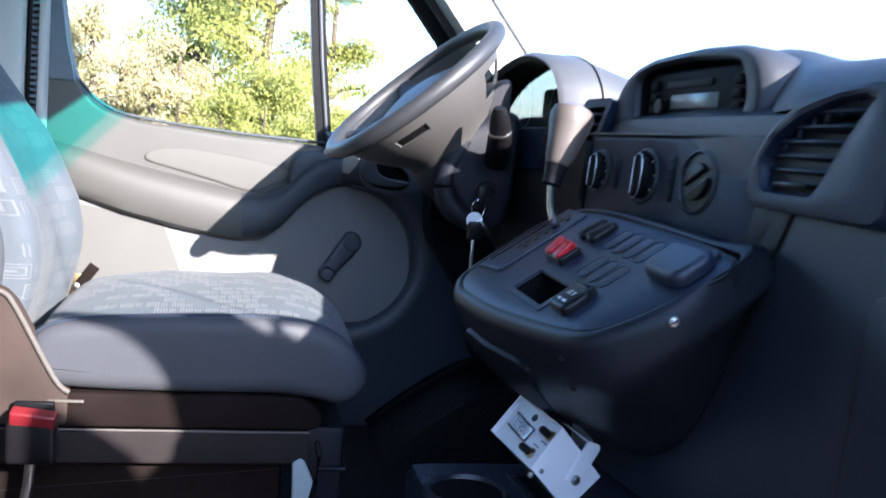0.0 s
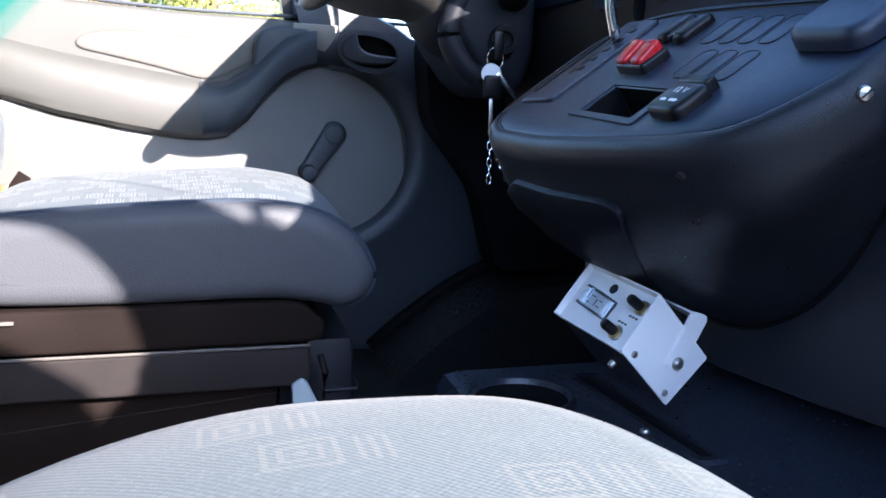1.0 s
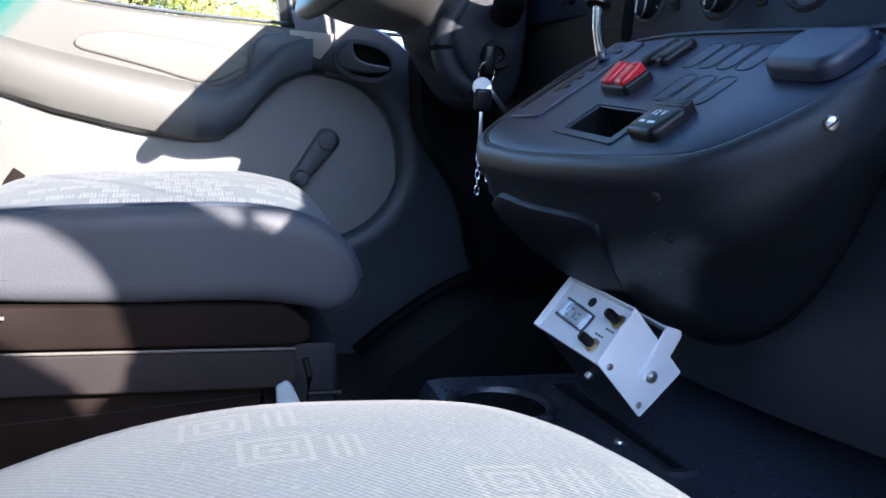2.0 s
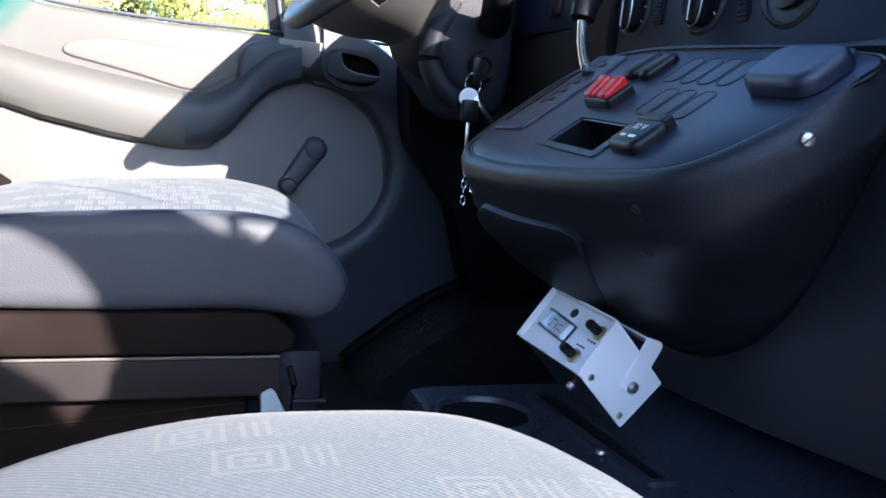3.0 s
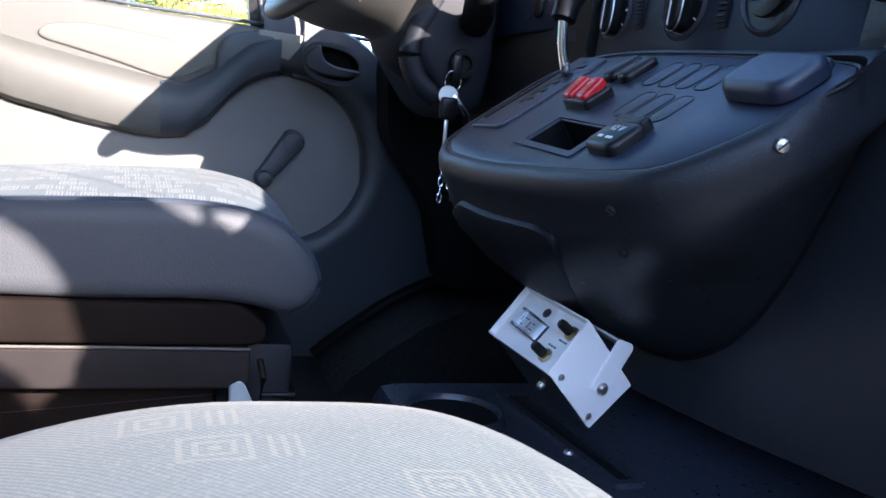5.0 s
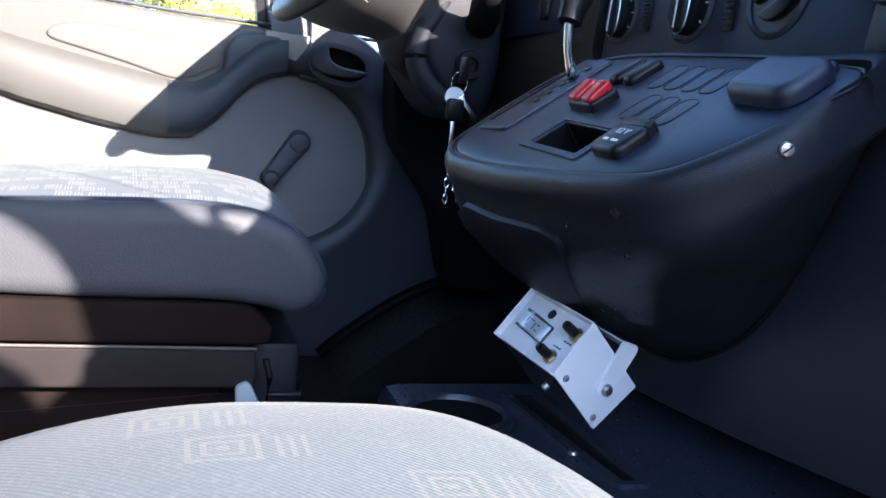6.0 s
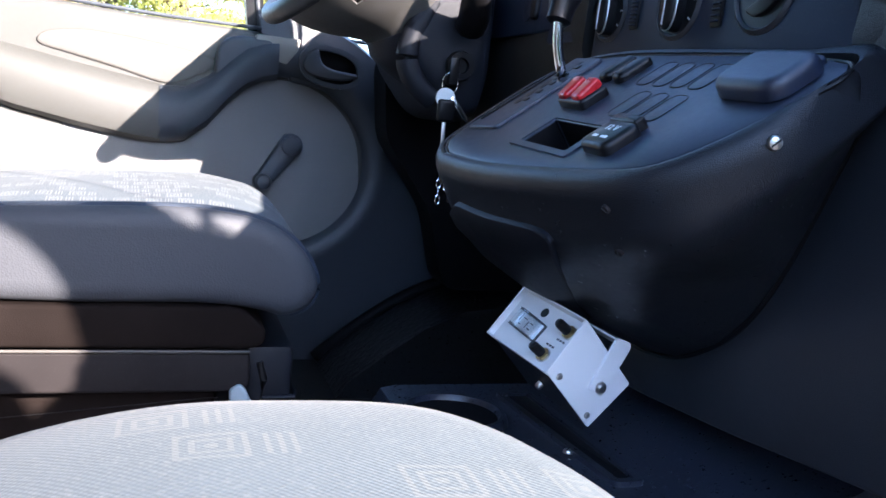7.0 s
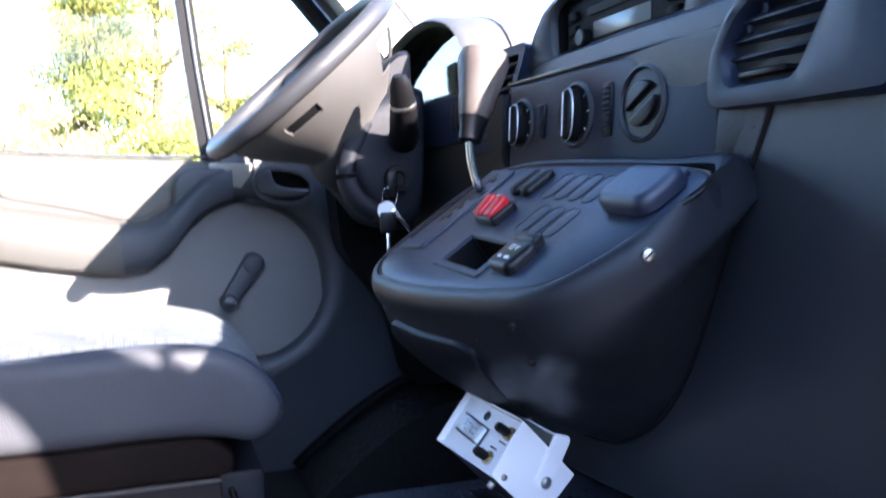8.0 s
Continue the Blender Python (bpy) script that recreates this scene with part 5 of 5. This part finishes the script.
for k, w in enumerate((0.008, 0.011)):
    part("socket_print", slab(rrect(0.0035, w, 0.0005, 1, -0.041, -0.094 - 0.015 * k), 0.0110, 0.0123, 0.0001, MK), PRINT, con)
# red pair of rockers on a black block
part("switch_block", slab(rrect(0.036, 0.056, 0.006, 4, 0.024, 0.046), 0.0, 0.011, 0.004, MK), BLACK, con, "black switch block")
for y in (0.031, 0.061):
    rm = MK @ Matrix.Translation((0.024, y, 0.012)) @ Matrix.Rotation(-0.22, 4, "Y")
    part("rocker", slab(rrect(0.032, 0.019, 0.005, 4), -0.003, 0.0075, 0.004, rm), RED, con, "red rocker switch")
for y in (0.066, 0.037):
    part("push_switch", slab(rrect(0.046, 0.022, 0.009, 5, 0.084, y), 0.0, 0.010, 0.006, MK), BLACK, con, "glossy black switch")
for x, ys in ((0.085, (-0.008, -0.038, -0.068, -0.098)), (0.028, (-0.040, -0.070, -0.101, -0.010))):
    for y in ys:
        if x < 0.05 and y > -0.02:
            continue
        part("blank", slab(rrect(0.044, 0.023, 0.010, 6, x, y), -0.001, 0.0005, 0.0004, MK), PLATE, con, "oval switch blank")
        part("blank_gap", tube([MK @ Vector((p.x, p.y, 0.0003)) for p in rrect(0.046, 0.025, 0.011, 6, x, y)], 0.0006, 5, closed=True), BLACK, con)
part("ashtray_lid", slab(rrect(0.059, 0.085, 0.021, 8, 0.078, -0.188), 0.002, 0.0195, 0.0095, MK, 6), PLATE, con, "raised dark ashtray lid")
part("lid_grip", slab(rrect(0.016, 0.056, 0.005, 3, 0.110, -0.186), 0.0, 0.008, 0.004, MK), PLATE, con)
# gear gate
gate = rounded([(-0.062, 0.197), (-0.052, 0.132), (0.106, 0.136), (0.104, 0.200)], 0.006, 3)
part("gear_gate", slab(gate, 0.0, 0.004, 0.002, MK), PLATE, con, "raised gear gate plate")
part("gate_slot", slab(rrect(0.10, 0.012, 0.003, 2, 0.045, 0.170), 0.003, 0.0046, 0.0003, MK), BLACK, con)
for k in range(5):
    part("gate_notch", slab(rrect(0.008, 0.012, 0.002, 2, 0.006 + k * 0.019, 0.158), 0.0042, 0.0056, 0.0004, MK), BLACK, con)
part("gate_strip", slab(rrect(0.12, 0.0035, 0.001, 1, 0.015, 0.188), 0.004, 0.0056, 0.0005, MK), PANP, con)


def screw(p, nrm, r, mat, parent, name="screw", label=""):
    """A slotted dome screw."""
    m = frame_of(p, Vector(nrm).orthogonal(), nrm)
    s = part(name, lathe([(r, 0.0), (r, r * 0.25), (r * 0.8, r * 0.6), (r * 0.35, r * 0.75)], 16, m), mat, parent, label)
    part("screw_slot", xf(rbox(r * 1.5, r * 0.22, r * 0.2, 0), m @ Matrix.Translation((0, 0, r * 0.74))), RUBBER, s)
    return s


# flap on the rear face
skin = BVHTree.FromBMesh(finish(loft(console_rings(), False, True)))
for aim, r, name, mat, label in (((0.453, 0.579, 0.553), 0.0062, "bright_screw", STEEL, "bright slotted screw"), ((0.349, 0.644, 0.488), 0.0045, "screw", PANP, ""), ((0.372, 0.655, 0.451), 0.0045, "screw", PANP, "")):
    way = (Vector(aim) - Vector((0.0, 0.0, 0.55))).normalized()
    spot, nrm = skin.ray_cast(Vector((0.0, 0.0, 0.55)) + 0.2 * way, way)[:2]
    screw(spot, nrm if nrm.dot(way) < 0 else -nrm, r, mat, con, name, label)
fn = Vector((-0.78, -0.12, -0.62)).normalized()
fm = frame_of((0.38, 0.86, 0.41), (0, -1, 0), fn)
fo = [fm.inverted() @ Vector(p) for p in ((0.322, 0.905, 0.461), (0.3315, 0.8315, 0.459), (0.345, 0.735, 0.457), (0.353, 0.711, 0.451), (0.365, 0.72, 0.435), (0.478, 0.823, 0.351), (0.47, 0.93, 0.35), (0.40, 0.99, 0.40), (0.34, 0.97, 0.445))]
fo = rounded([Vector((p.x, p.y)) for p in fo], 0.010, 4)
fcen = sum((Vector(p[:2]) for p in fo), Vector((0, 0))) / len(fo)


def on_skin(p, h):
    """A point of the flap's plan, laid on the shell and lifted by h."""
    q = fm @ Vector((p.x, p.y, 0.3))
    loc = skin.ray_cast(q, -fn)[0]
    return (loc if loc is not None else fm @ Vector((p.x, p.y, 0.0))) + fn * h


fr = []
for k, h in ((1.0, -0.004), (1.0, 0.0045), (0.985, 0.0062), (0.96, 0.0066), (0.8, 0.007), (0.6, 0.0075), (0.4, 0.008), (0.2, 0.008), (0.05, 0.008)):
    fr.append([on_skin(fcen + (Vector(p[:2]) - fcen) * k, h) for p in fo])
part("flap", loft(fr), COLM, con, "dark hinged flap", 30)

gear = thing("gear_lever", MK @ Vector((0.062, 0.166, 0.004)), "bent chrome gear lever with a grey-brown leather knob", "gear lever")
gb_ = MK @ Vector((0.062, 0.166, 0.004))
part("rod", tube(smooth_loop([gb_, gb_.lerp(Vector((0.443, 0.970, 0.621)), 0.5), Vector((0.443, 0.970, 0.621)), Vector((0.436, 0.970, 0.65)), Vector((0.434, 0.97, 0.69))], 4, False), 0.0063, 12), CHROME, gear, "bent chrome rod")
kb = Vector((0.434, 0.972, 0.672))
ka = Vector((0.035, 0.02, 0.128)).normalized()
km = frame_of(kb, ka.orthogonal(), ka)
part("collar", lathe([(0.009, 0), (0.015, 0.004), (0.016, 0.020), (0.020, 0.034), (0.012, 0.036)], 20, km), BLACK, gear, "black collar")
part("knob", lathe([(0.017, 0.034), (0.021, 0.040), (0.026, 0.070), (0.032, 0.098), (0.034, 0.112), (0.031, 0.122), (0.020, 0.128), (0.005, 0.134)], 24, km @ Matrix.Diagonal((1.0, 1.0, 1, 1))), KNOBM, gear, "grey leather knob")

# clip and chain hanging from the console's edge
clip = thing("chain_clip", (0.325, 1.045, 0.43), "small steel snap hook and chain hanging from the console", "snap hook")
for k, (x, y, z) in enumerate(((0.318, 1.012, 0.497), (0.320, 1.011, 0.484), (0.326, 1.010, 0.470), (0.330, 1.008, 0.457), (0.338, 1.006, 0.447))):
    big = 0.0085 if k in (0, 1) else 0.005
    part("link", tube([(x + 0.35 * big * math.cos(a), y + 0.45 * big * math.cos(a) * (1 if k % 2 else -1), z + 1.35 * big * math.sin(a)) for a in (2 * math.pi * j / 14 for j in range(14))], 0.0013, 6, closed=True), CHROME, clip)
part("hook_bar", tube([(0.318, 1.011, 0.497), (0.325, 1.009, 0.47), (0.337, 1.006, 0.448)], 0.0018, 6), CHROME, clip)

# ---- white control box under the console ----
wb = thing("control_box", (0.45, 0.82, 0.22), "white painted metal control box with knobs and a rocker switch", "control box")
bx, by, bn = Vector((0.183, -0.9785, -0.095)), Vector((0.6089, 0.037, 0.7924)), Vector((-0.7719, -0.2029, 0.6026))
MB = Matrix((bx, by, bn)).transposed().to_4x4()    # local x: along the face, y: up it, z: off it
MB.translation = Vector((0.3612, 0.9172, 0.3119))
W, H, Dp = 0.1205, 0.0694, 0.106
MX = MB @ Matrix(((0, 0, 1, 0), (0, 1, 0, 0), (1, 0, 0, 0), (0, 0, 0, 1)))
csd = [(-0.0965, -0.0125), (-0.010, 0.0012), (-0.010, H - 0.002), (-Dp + 0.001, 0.0525)]
part("case", slab(csd, 0.0005, W - 0.002, 0.001, MX, 1), BLACK, wb, "dark metal case")
part("face_plate", xf(box((0.001, 0.001, -0.011), (W, H - 0.001, -0.0085), 0.0006), MB), WHITE, wb, "white face plate")
part("left_lip", xf(box((-0.0006, 0.0, -0.030), (0.0012, H, 0.0), 0.0005), MB), WHITE, wb, "white folded side lip")
part("lower_lip", xf(box((0.0, -0.0005, -0.0105), (W, 0.0012, 0.0), 0.0005), MB), WHITE, wb)
part("upper_lip", slab([(-0.040, H - 0.0090), (-0.040, H - 0.0075), (0.0005, H + 0.0006), (0.0005, H - 0.0010)], 0.0, W, 0.0004, MX, 1), WHITE, wb, "white folded upper lip")
msd = MB @ Matrix(((0, 0, 1, W), (0, 1, 0, 0), (1, 0, 0, 0), (0, 0, 0, 1)))
cheek = [(-0.0965, -0.0135), (-0.001, 0.0005), (0.0008, H + 0.0006), (-Dp, 0.0538)]
part("side_cheek", slab(rounded(cheek, 0.0025, 2), -0.001, 0.0015, 0.0006, msd), WHITE, wb, "white side cheek")
strap = rounded([(-0.0592, 0.0177), (-0.0465, 0.0790), (-0.0660, 0.0860), (-0.0715, 0.0820), (-0.0821, 0.0217)], 0.004, 4)
part("bracket", slab(strap, 0.0016, 0.0046, 0.0009, msd), WHITE, wb, "white mounting bracket")
part("bracket_bar", xf(box((0.0, 0.0765, -0.066), (W + 0.0030, 0.0790, -0.0475), 0.0008), MB), WHITE, wb, "white cross bar of the bracket")
ws = frame_of(msd @ Vector((-0.0712, 0.0276, 0.0046)), by, bx)
part("bolt", lathe([(0.0072, 0), (0.0070, 0.002), (0.0045, 0.0048), (0.001, 0.0054)], 18, ws), STEEL, wb, "steel dome bolt")
for d, h in ((-0.0185, 0.0065), (-0.084, -0.004)):
    part("rivet", lathe([(0.0040, 0), (0.0037, 0.0012), (0.0015, 0.002)], 14, frame_of(msd @ Vector((d, h, 0.0015)), by, bx)), STEEL, wb, "steel screw")
part("lower_stud", lathe([(0.0045, 0), (0.0045, 0.006), (0.003, 0.008)], 12, MB @ Matrix.Translation((0.060, -0.006, -0.060)) @ Matrix.Rotation(radians(80), 4, "X")), STEEL, wb, "steel stud under the case")
for k, (x, y) in enumerate(((0.0925, 0.0150), (0.1035, 0.0500))):
    m = MB @ Matrix.Translation((x, y, -0.0085))
    part("washer", lathe([(0.0090, 0), (0.0090, 0.0012), (0.004, 0.0013)], 20, m), STEEL, wb)
    part("nut", lathe([(0.0078, 0.001), (0.0078, 0.0045), (0.0052, 0.005), (0.0050, 0.0065)], 6, m @ Matrix.Rotation(0.3 + k, 4, "Z")), BRASS, wb, "brass nut")
    part("push_knob", lathe([(0.0056, 0.005), (0.0058, 0.008), (0.0056, 0.019), (0.0046, 0.0215), (0.001, 0.0225)], 20, m), BLACK, wb, "black push knob")
    for j in range(3):
        part("caption", xf(rbox(0.0036, 0.0022, 0.0004, 0), m @ Matrix.Translation((-0.006 + 0.005 * j - (0.002 if k else 0.0), -0.0125 if k else 0.0125, 0.0003))), INK, wb)
mr = MB @ Matrix.Translation((0.0400, 0.0335, -0.0085)) @ Matrix.Rotation(radians(-4), 4, "Z")
part("rocker_rim", ring_wall(rrect(0.056, 0.024, 0.003, 3), rrect(0.052, 0.020, 0.002, 3), 0.0, 0.0022, mr), INK, wb, "grey rocker bezel")
part("rocker", xf(rbox(0.046, 0.019, 0.006, 0.002), mr @ Matrix.Translation((0, 0, 0.0025)) @ Matrix.Rotation(0.10, 4, "Y")), LABELM, wb, "pale printed rocker switch")
for k, (x, y, w, h) in enumerate(((-0.010, 0.003, 0.0012, 0.010), (-0.003, 0.004, 0.008, 0.0012), (0.004, -0.001, 0.0012, 0.009), (0.010, 0.003, 0.0060, 0.0012), (0.010, -0.004, 0.0060, 0.0012), (-0.006, -0.005, 0.005, 0.0012))):
    part("print", xf(rbox(w, h, 0.0004, 0), mr @ Matrix.Translation((x, y, 0.0058 - 0.1 * x))), INK, wb)
arch_ = [(-0.027, 0.0), (-0.024, 0.0050), (-0.013, 0.0095), (0.0, 0.0112), (0.013, 0.0095), (0.024, 0.0050), (0.027, 0.0)]
cover = part("clear_cover", xf(loft([[Vector((x, s * 0.0115, h)) for x, h in arch_] for s in (-1, -0.95, 0.95, 1)], loop=False), mr), COVER, wb, "clear arched switch cover")
cover.visible_shadow = False
for s in (-1, 1):
    part("cover_rib", xf(tube([(x, s * 0.0115, h) for x, h in arch_], 0.0007, 6), mr), INK, wb, "dark rib of the clear cover")
part("led_hole", lathe([(0.0058, 0), (0.0058, 0.0006), (0.001, 0.0007)], 16, MB @ Matrix.Translation((0.0500, 0.0555, -0.0085))), BLACK, wb, "dark lamp hole")

# ---- floor tray with cup holder ----
tray = thing("floor_tray", (0.45, 0.8, 0.0), "dark blue-black plastic floor tray with a cup holder", "floor tray")


def tray_z(x):
    return 0.180 + 0.42 * max(0.0, x - 0.515)


tr = []
for y in (0.62, 0.625, 0.64, 0.75, 0.90, 1.05, 1.115, 1.13, 1.135):
    e = 0.012 if y in (0.62, 1.135) else 0.0
    tr.append([Vector((0.285, y, 0.0)), Vector((0.285 + e, y, 0.160 - e)), Vector((0.295 + e, y, 0.176 - e)), Vector((0.315, y, tray_z(0.315) - e)), Vector((0.515, y, tray_z(0.515) - e)), Vector((0.60, y, tray_z(0.60) - e)), Vector((0.72, y, tray_z(0.72) - e)), Vector((0.72, y, 0.0))])
part("top", loft(tr), TRAYM, tray)
mt = Matrix.Translation((0.356, 0.995, 0.181))
part("cup_ring", lathe([(0.072, -0.004), (0.069, 0.006), (0.066, 0.010), (0.061, 0.010), (0.058, 0.005), (0.056, -0.002)], 36, mt, False, False), TRAYM, tray, "raised cup holder rim")
# no hole in the tray: a black disc stands for the cup's inner shade
part("cup_shade", lathe([(0.0575, 0.0030), (0.054, 0.0012), (0.002, 0.0011)], 36, mt), FASCIA, tray, "black disc painting the shade in the cup holder")
rec_o = rounded([(0.444, 1.080), (0.466, 0.775), (0.506, 0.775), (0.498, 1.080)], 0.012, 5)
rec_i = inset([Vector(p[:2]) for p in rec_o], -0.010)
bm = ring_wall(rec_o, rec_i, 0.0, 0.007, Matrix.Translation((0, 0, 0.179)))
part("recess_rim", bm, TRAYM, tray, "raised rim of the long recess")
# black slab laid on the tray, for the shade of a deep groove
part("recess_shade", slab(rec_i, 0.0, 0.0015, 0.0005, Matrix.Translation((0, 0, 0.1805))), BLACK, tray, "black slab painting the shade of the long recess")
screw((0.456, 0.868, 0.182), (0, 0, 1), 0.006, STEEL, tray)
screw((0.452, 1.06, 0.182), (0, 0, 1), 0.006, STEEL, tray)

# footwell: wheel arch and door sill
arch = []
for y in (1.60, 1.75, 1.86, 1.87):
    arch.append([Vector((x, y, z)) for x, z in ((0.33, 0.0), (0.35, 0.03), (0.42, 0.085), (0.50, 0.14), (0.58, 0.175), (0.75, 0.20), (1.0, 0.2), (1.0, 0.0))])
solid("wheel_arch", loft(arch), ARCHM, "black rubber covered wheel arch in the footwell", "wheel arch", kind="structure")
solid("trim_arch_edge", tube(smooth_loop([(0.325, 1.845, 0.012), (0.36, 1.84, 0.045), (0.43, 1.835, 0.10), (0.50, 1.83, 0.148), (0.58, 1.83, 0.185), (0.66, 1.83, 0.2)], 4, False), 0.014, 10), FASCIA, "black sill edge strip along the footwell", "trim", kind="structure")
tagged(screw((0.335, 1.838, 0.028), (-0.3, -1, 0.3), 0.006, STEEL, None, "trim_screw"), "small steel screw in the sill strip", "screw")

# ---- bench seat for passengers ----
bench = thing("passenger_seat", (0.0, 0.35, 0.0), "pale blue-grey patterned cloth passenger seat", "seat")
bo = smooth_loop([(-0.42, 0.10, 0), (-0.2, 0.07, 0), (0.05, 0.075, 0), (0.19, 0.11, 0), (0.225, 0.20, 0), (0.235, 0.32, 0), (0.212, 0.425, 0), (0.15, 0.490, 0), (0.03, 0.505, 0), (-0.2, 0.50, 0), (-0.42, 0.48, 0)], 12)
bo2 = [Vector(p[:2]) for p in bo]
mid = Vector((-0.09, 0.29))


def sag(x, z):
    """The cushion falls off towards the backrest."""
    d = max(0.0, 0.05 - x)
    return min(1.35 * d * d, 0.07) * max(0.0, (z - 0.25) / 0.15)


rr = []
for d, z in ((-0.03, 0.235), (-0.008, 0.24), (0.0, 0.26), (0.003, 0.30), (0.0, 0.342), (-0.008, 0.363), (-0.022, 0.379), (-0.042, 0.390), (-0.065, 0.396)):
    rr.append([Vector((p[0], p[1], z - sag(p[0], z))) for p in inset(bo2, d)])
for k, z in ((0.75, 0.3995), (0.5, 0.402), (0.25, 0.403)):
    rr.append([Vector((q.x, q.y, z - sag(q.x, z))) for q in (mid + (Vector(p[:2]) - mid) * k for p in rr[8])])
part("cushion", loft(rr), FAB_PASS, bench, "pale woven cloth cushion", 60)
part("seat_box", box((-0.42, 0.12, 0.0), (0.12, 0.48, 0.236), 0.01), BLACK, bench, "black seat box")
bk = []
for z, x in ((0.36, -0.36), (0.45, -0.34), (0.6, -0.36), (0.8, -0.44), (1.0, -0.52)):
    bk.append([Vector((p.x, p.y, z)) for p in rounded([(x - 0.14, 0.09), (x, 0.09), (x, 0.52), (x - 0.14, 0.52)], 0.05, 4)])
part("backrest", loft(bk), FAB_BACK, bench)

# ---- outside: trees and shrubs ----


def tree(name, base, height, spread, leaves, mat, label, seed, size=0.16, lean=0.0, low=0.10):
    rng = random.Random(seed)
    t = thing(name, base, label, "tree" if name == "tree" else "shrub", "trees beyond the strip" if name == "tree" else "shrubs beyond the strip")
    b = Vector(base)
    trunk = smooth_loop([b, b + Vector((0.05 * height * rng.uniform(-1, 1), 0.1, height * 0.25)), b + Vector((lean, 0.2, height * 0.6)), b + Vector((lean * 1.5, 0, height * 0.9))], 4, False)
    n = len(trunk)
    part("trunk", tube(trunk, [0.03 * height * (1 - 0.8 * k / (n - 1)) for k in range(n)], 8), BARK, t)
    tips = []
    for k in range(int(14 + 1.5 * height)):
        f = rng.uniform(low, 0.95)
        p = trunk[int(f * (n - 1))]
        a = rng.uniform(0, 2 * math.pi)
        ln_ = spread * rng.uniform(0.45, 1.0) * (1.15 - 0.6 * f)
        q = p + Vector((math.cos(a) * ln_, math.sin(a) * ln_, ln_ * rng.uniform(0.1, 0.7)))
        m_ = (p + q) / 2 + Vector((0, 0, 0.12 * ln_))
        part("limb", tube(smooth_loop([p, m_, q], 3, False), [0.012 * height * (1 - 0.12 * j) for j in range(7)], 6), BARK, t)
        tips += [p.lerp(q, 0.45), p.lerp(q, 0.7), q, q + Vector((rng.uniform(-1, 1), rng.uniform(-1, 1), rng.uniform(-0.4, 0.8))) * 0.25 * spread]
    verts, faces = [], []
    for k in range(leaves):
        c = rng.choice(tips)
        g = 0.15 * spread
        c = c + Vector((rng.gauss(0, g), rng.gauss(0, g), rng.gauss(0, g * 0.7)))
        if c.z < base[2] + 0.1:
            continue
        u = Vector((rng.gauss(0, 1), rng.gauss(0, 1), rng.gauss(0, 1))).normalized()
        w = u.orthogonal().normalized()
        s = size * rng.uniform(0.5, 1.2)
        i = len(verts)
        verts += [c, c + u * s * 0.5 + w * s * 0.28, c + u * s, c + u * s * 0.5 - w * s * 0.28]
        faces.append((i, i + 1, i + 2, i + 3))
    me = bpy.data.meshes.new("crown")
    me.from_pydata([tuple(v) for v in verts], [], faces)
    me.materials.append(mat)
    ob = new("crown", me)
    ob.parent, ob.matrix_parent_inverse = t, Matrix.Translation(-BASE[t.name])
    ob["kind"] = "stuff"
    return t


tree("tree", (0.3, 21, -0.95), 7.5, 2.3, 36000, LEAF, "yellow-green leafy tree beside the parking strip", 3, 0.11)
tree("tree", (-1.5, 26, -0.95), 9.0, 2.7, 24000, LEAF, "tall yellow-green tree with open branches", 5, 0.12)
tree("tree", (1.95, 23, -0.95), 6.4, 1.35, 17000, LEAF, "smaller green tree at the edge of the row", 8, 0.11)
tree("tree", (-1.35, 23, -0.95), 8.0, 1.9, 15000, LEAF, "tall slender yellow-green tree", 12, 0.11, low=0.45)
for k in range(8):
    tree("shrub", (-4.4 + 0.40 * k, 18.5 + (k % 3) * 1.2, -0.95), 3.9 + 0.8 * (k % 2) - 0.12 * k, 1.0, 9000, LEAF_PALE, "pale sunlit shrub with thin branches", 20 + k, 0.085)
for k in range(4):
    tree("shrub", (-0.6 + 0.85 * k, 17.5 + (k % 2) * 1.2, -0.95), 2.5, 0.9, 7000, LEAF, "low yellow-green shrub under the trees", 40 + k, 0.085)
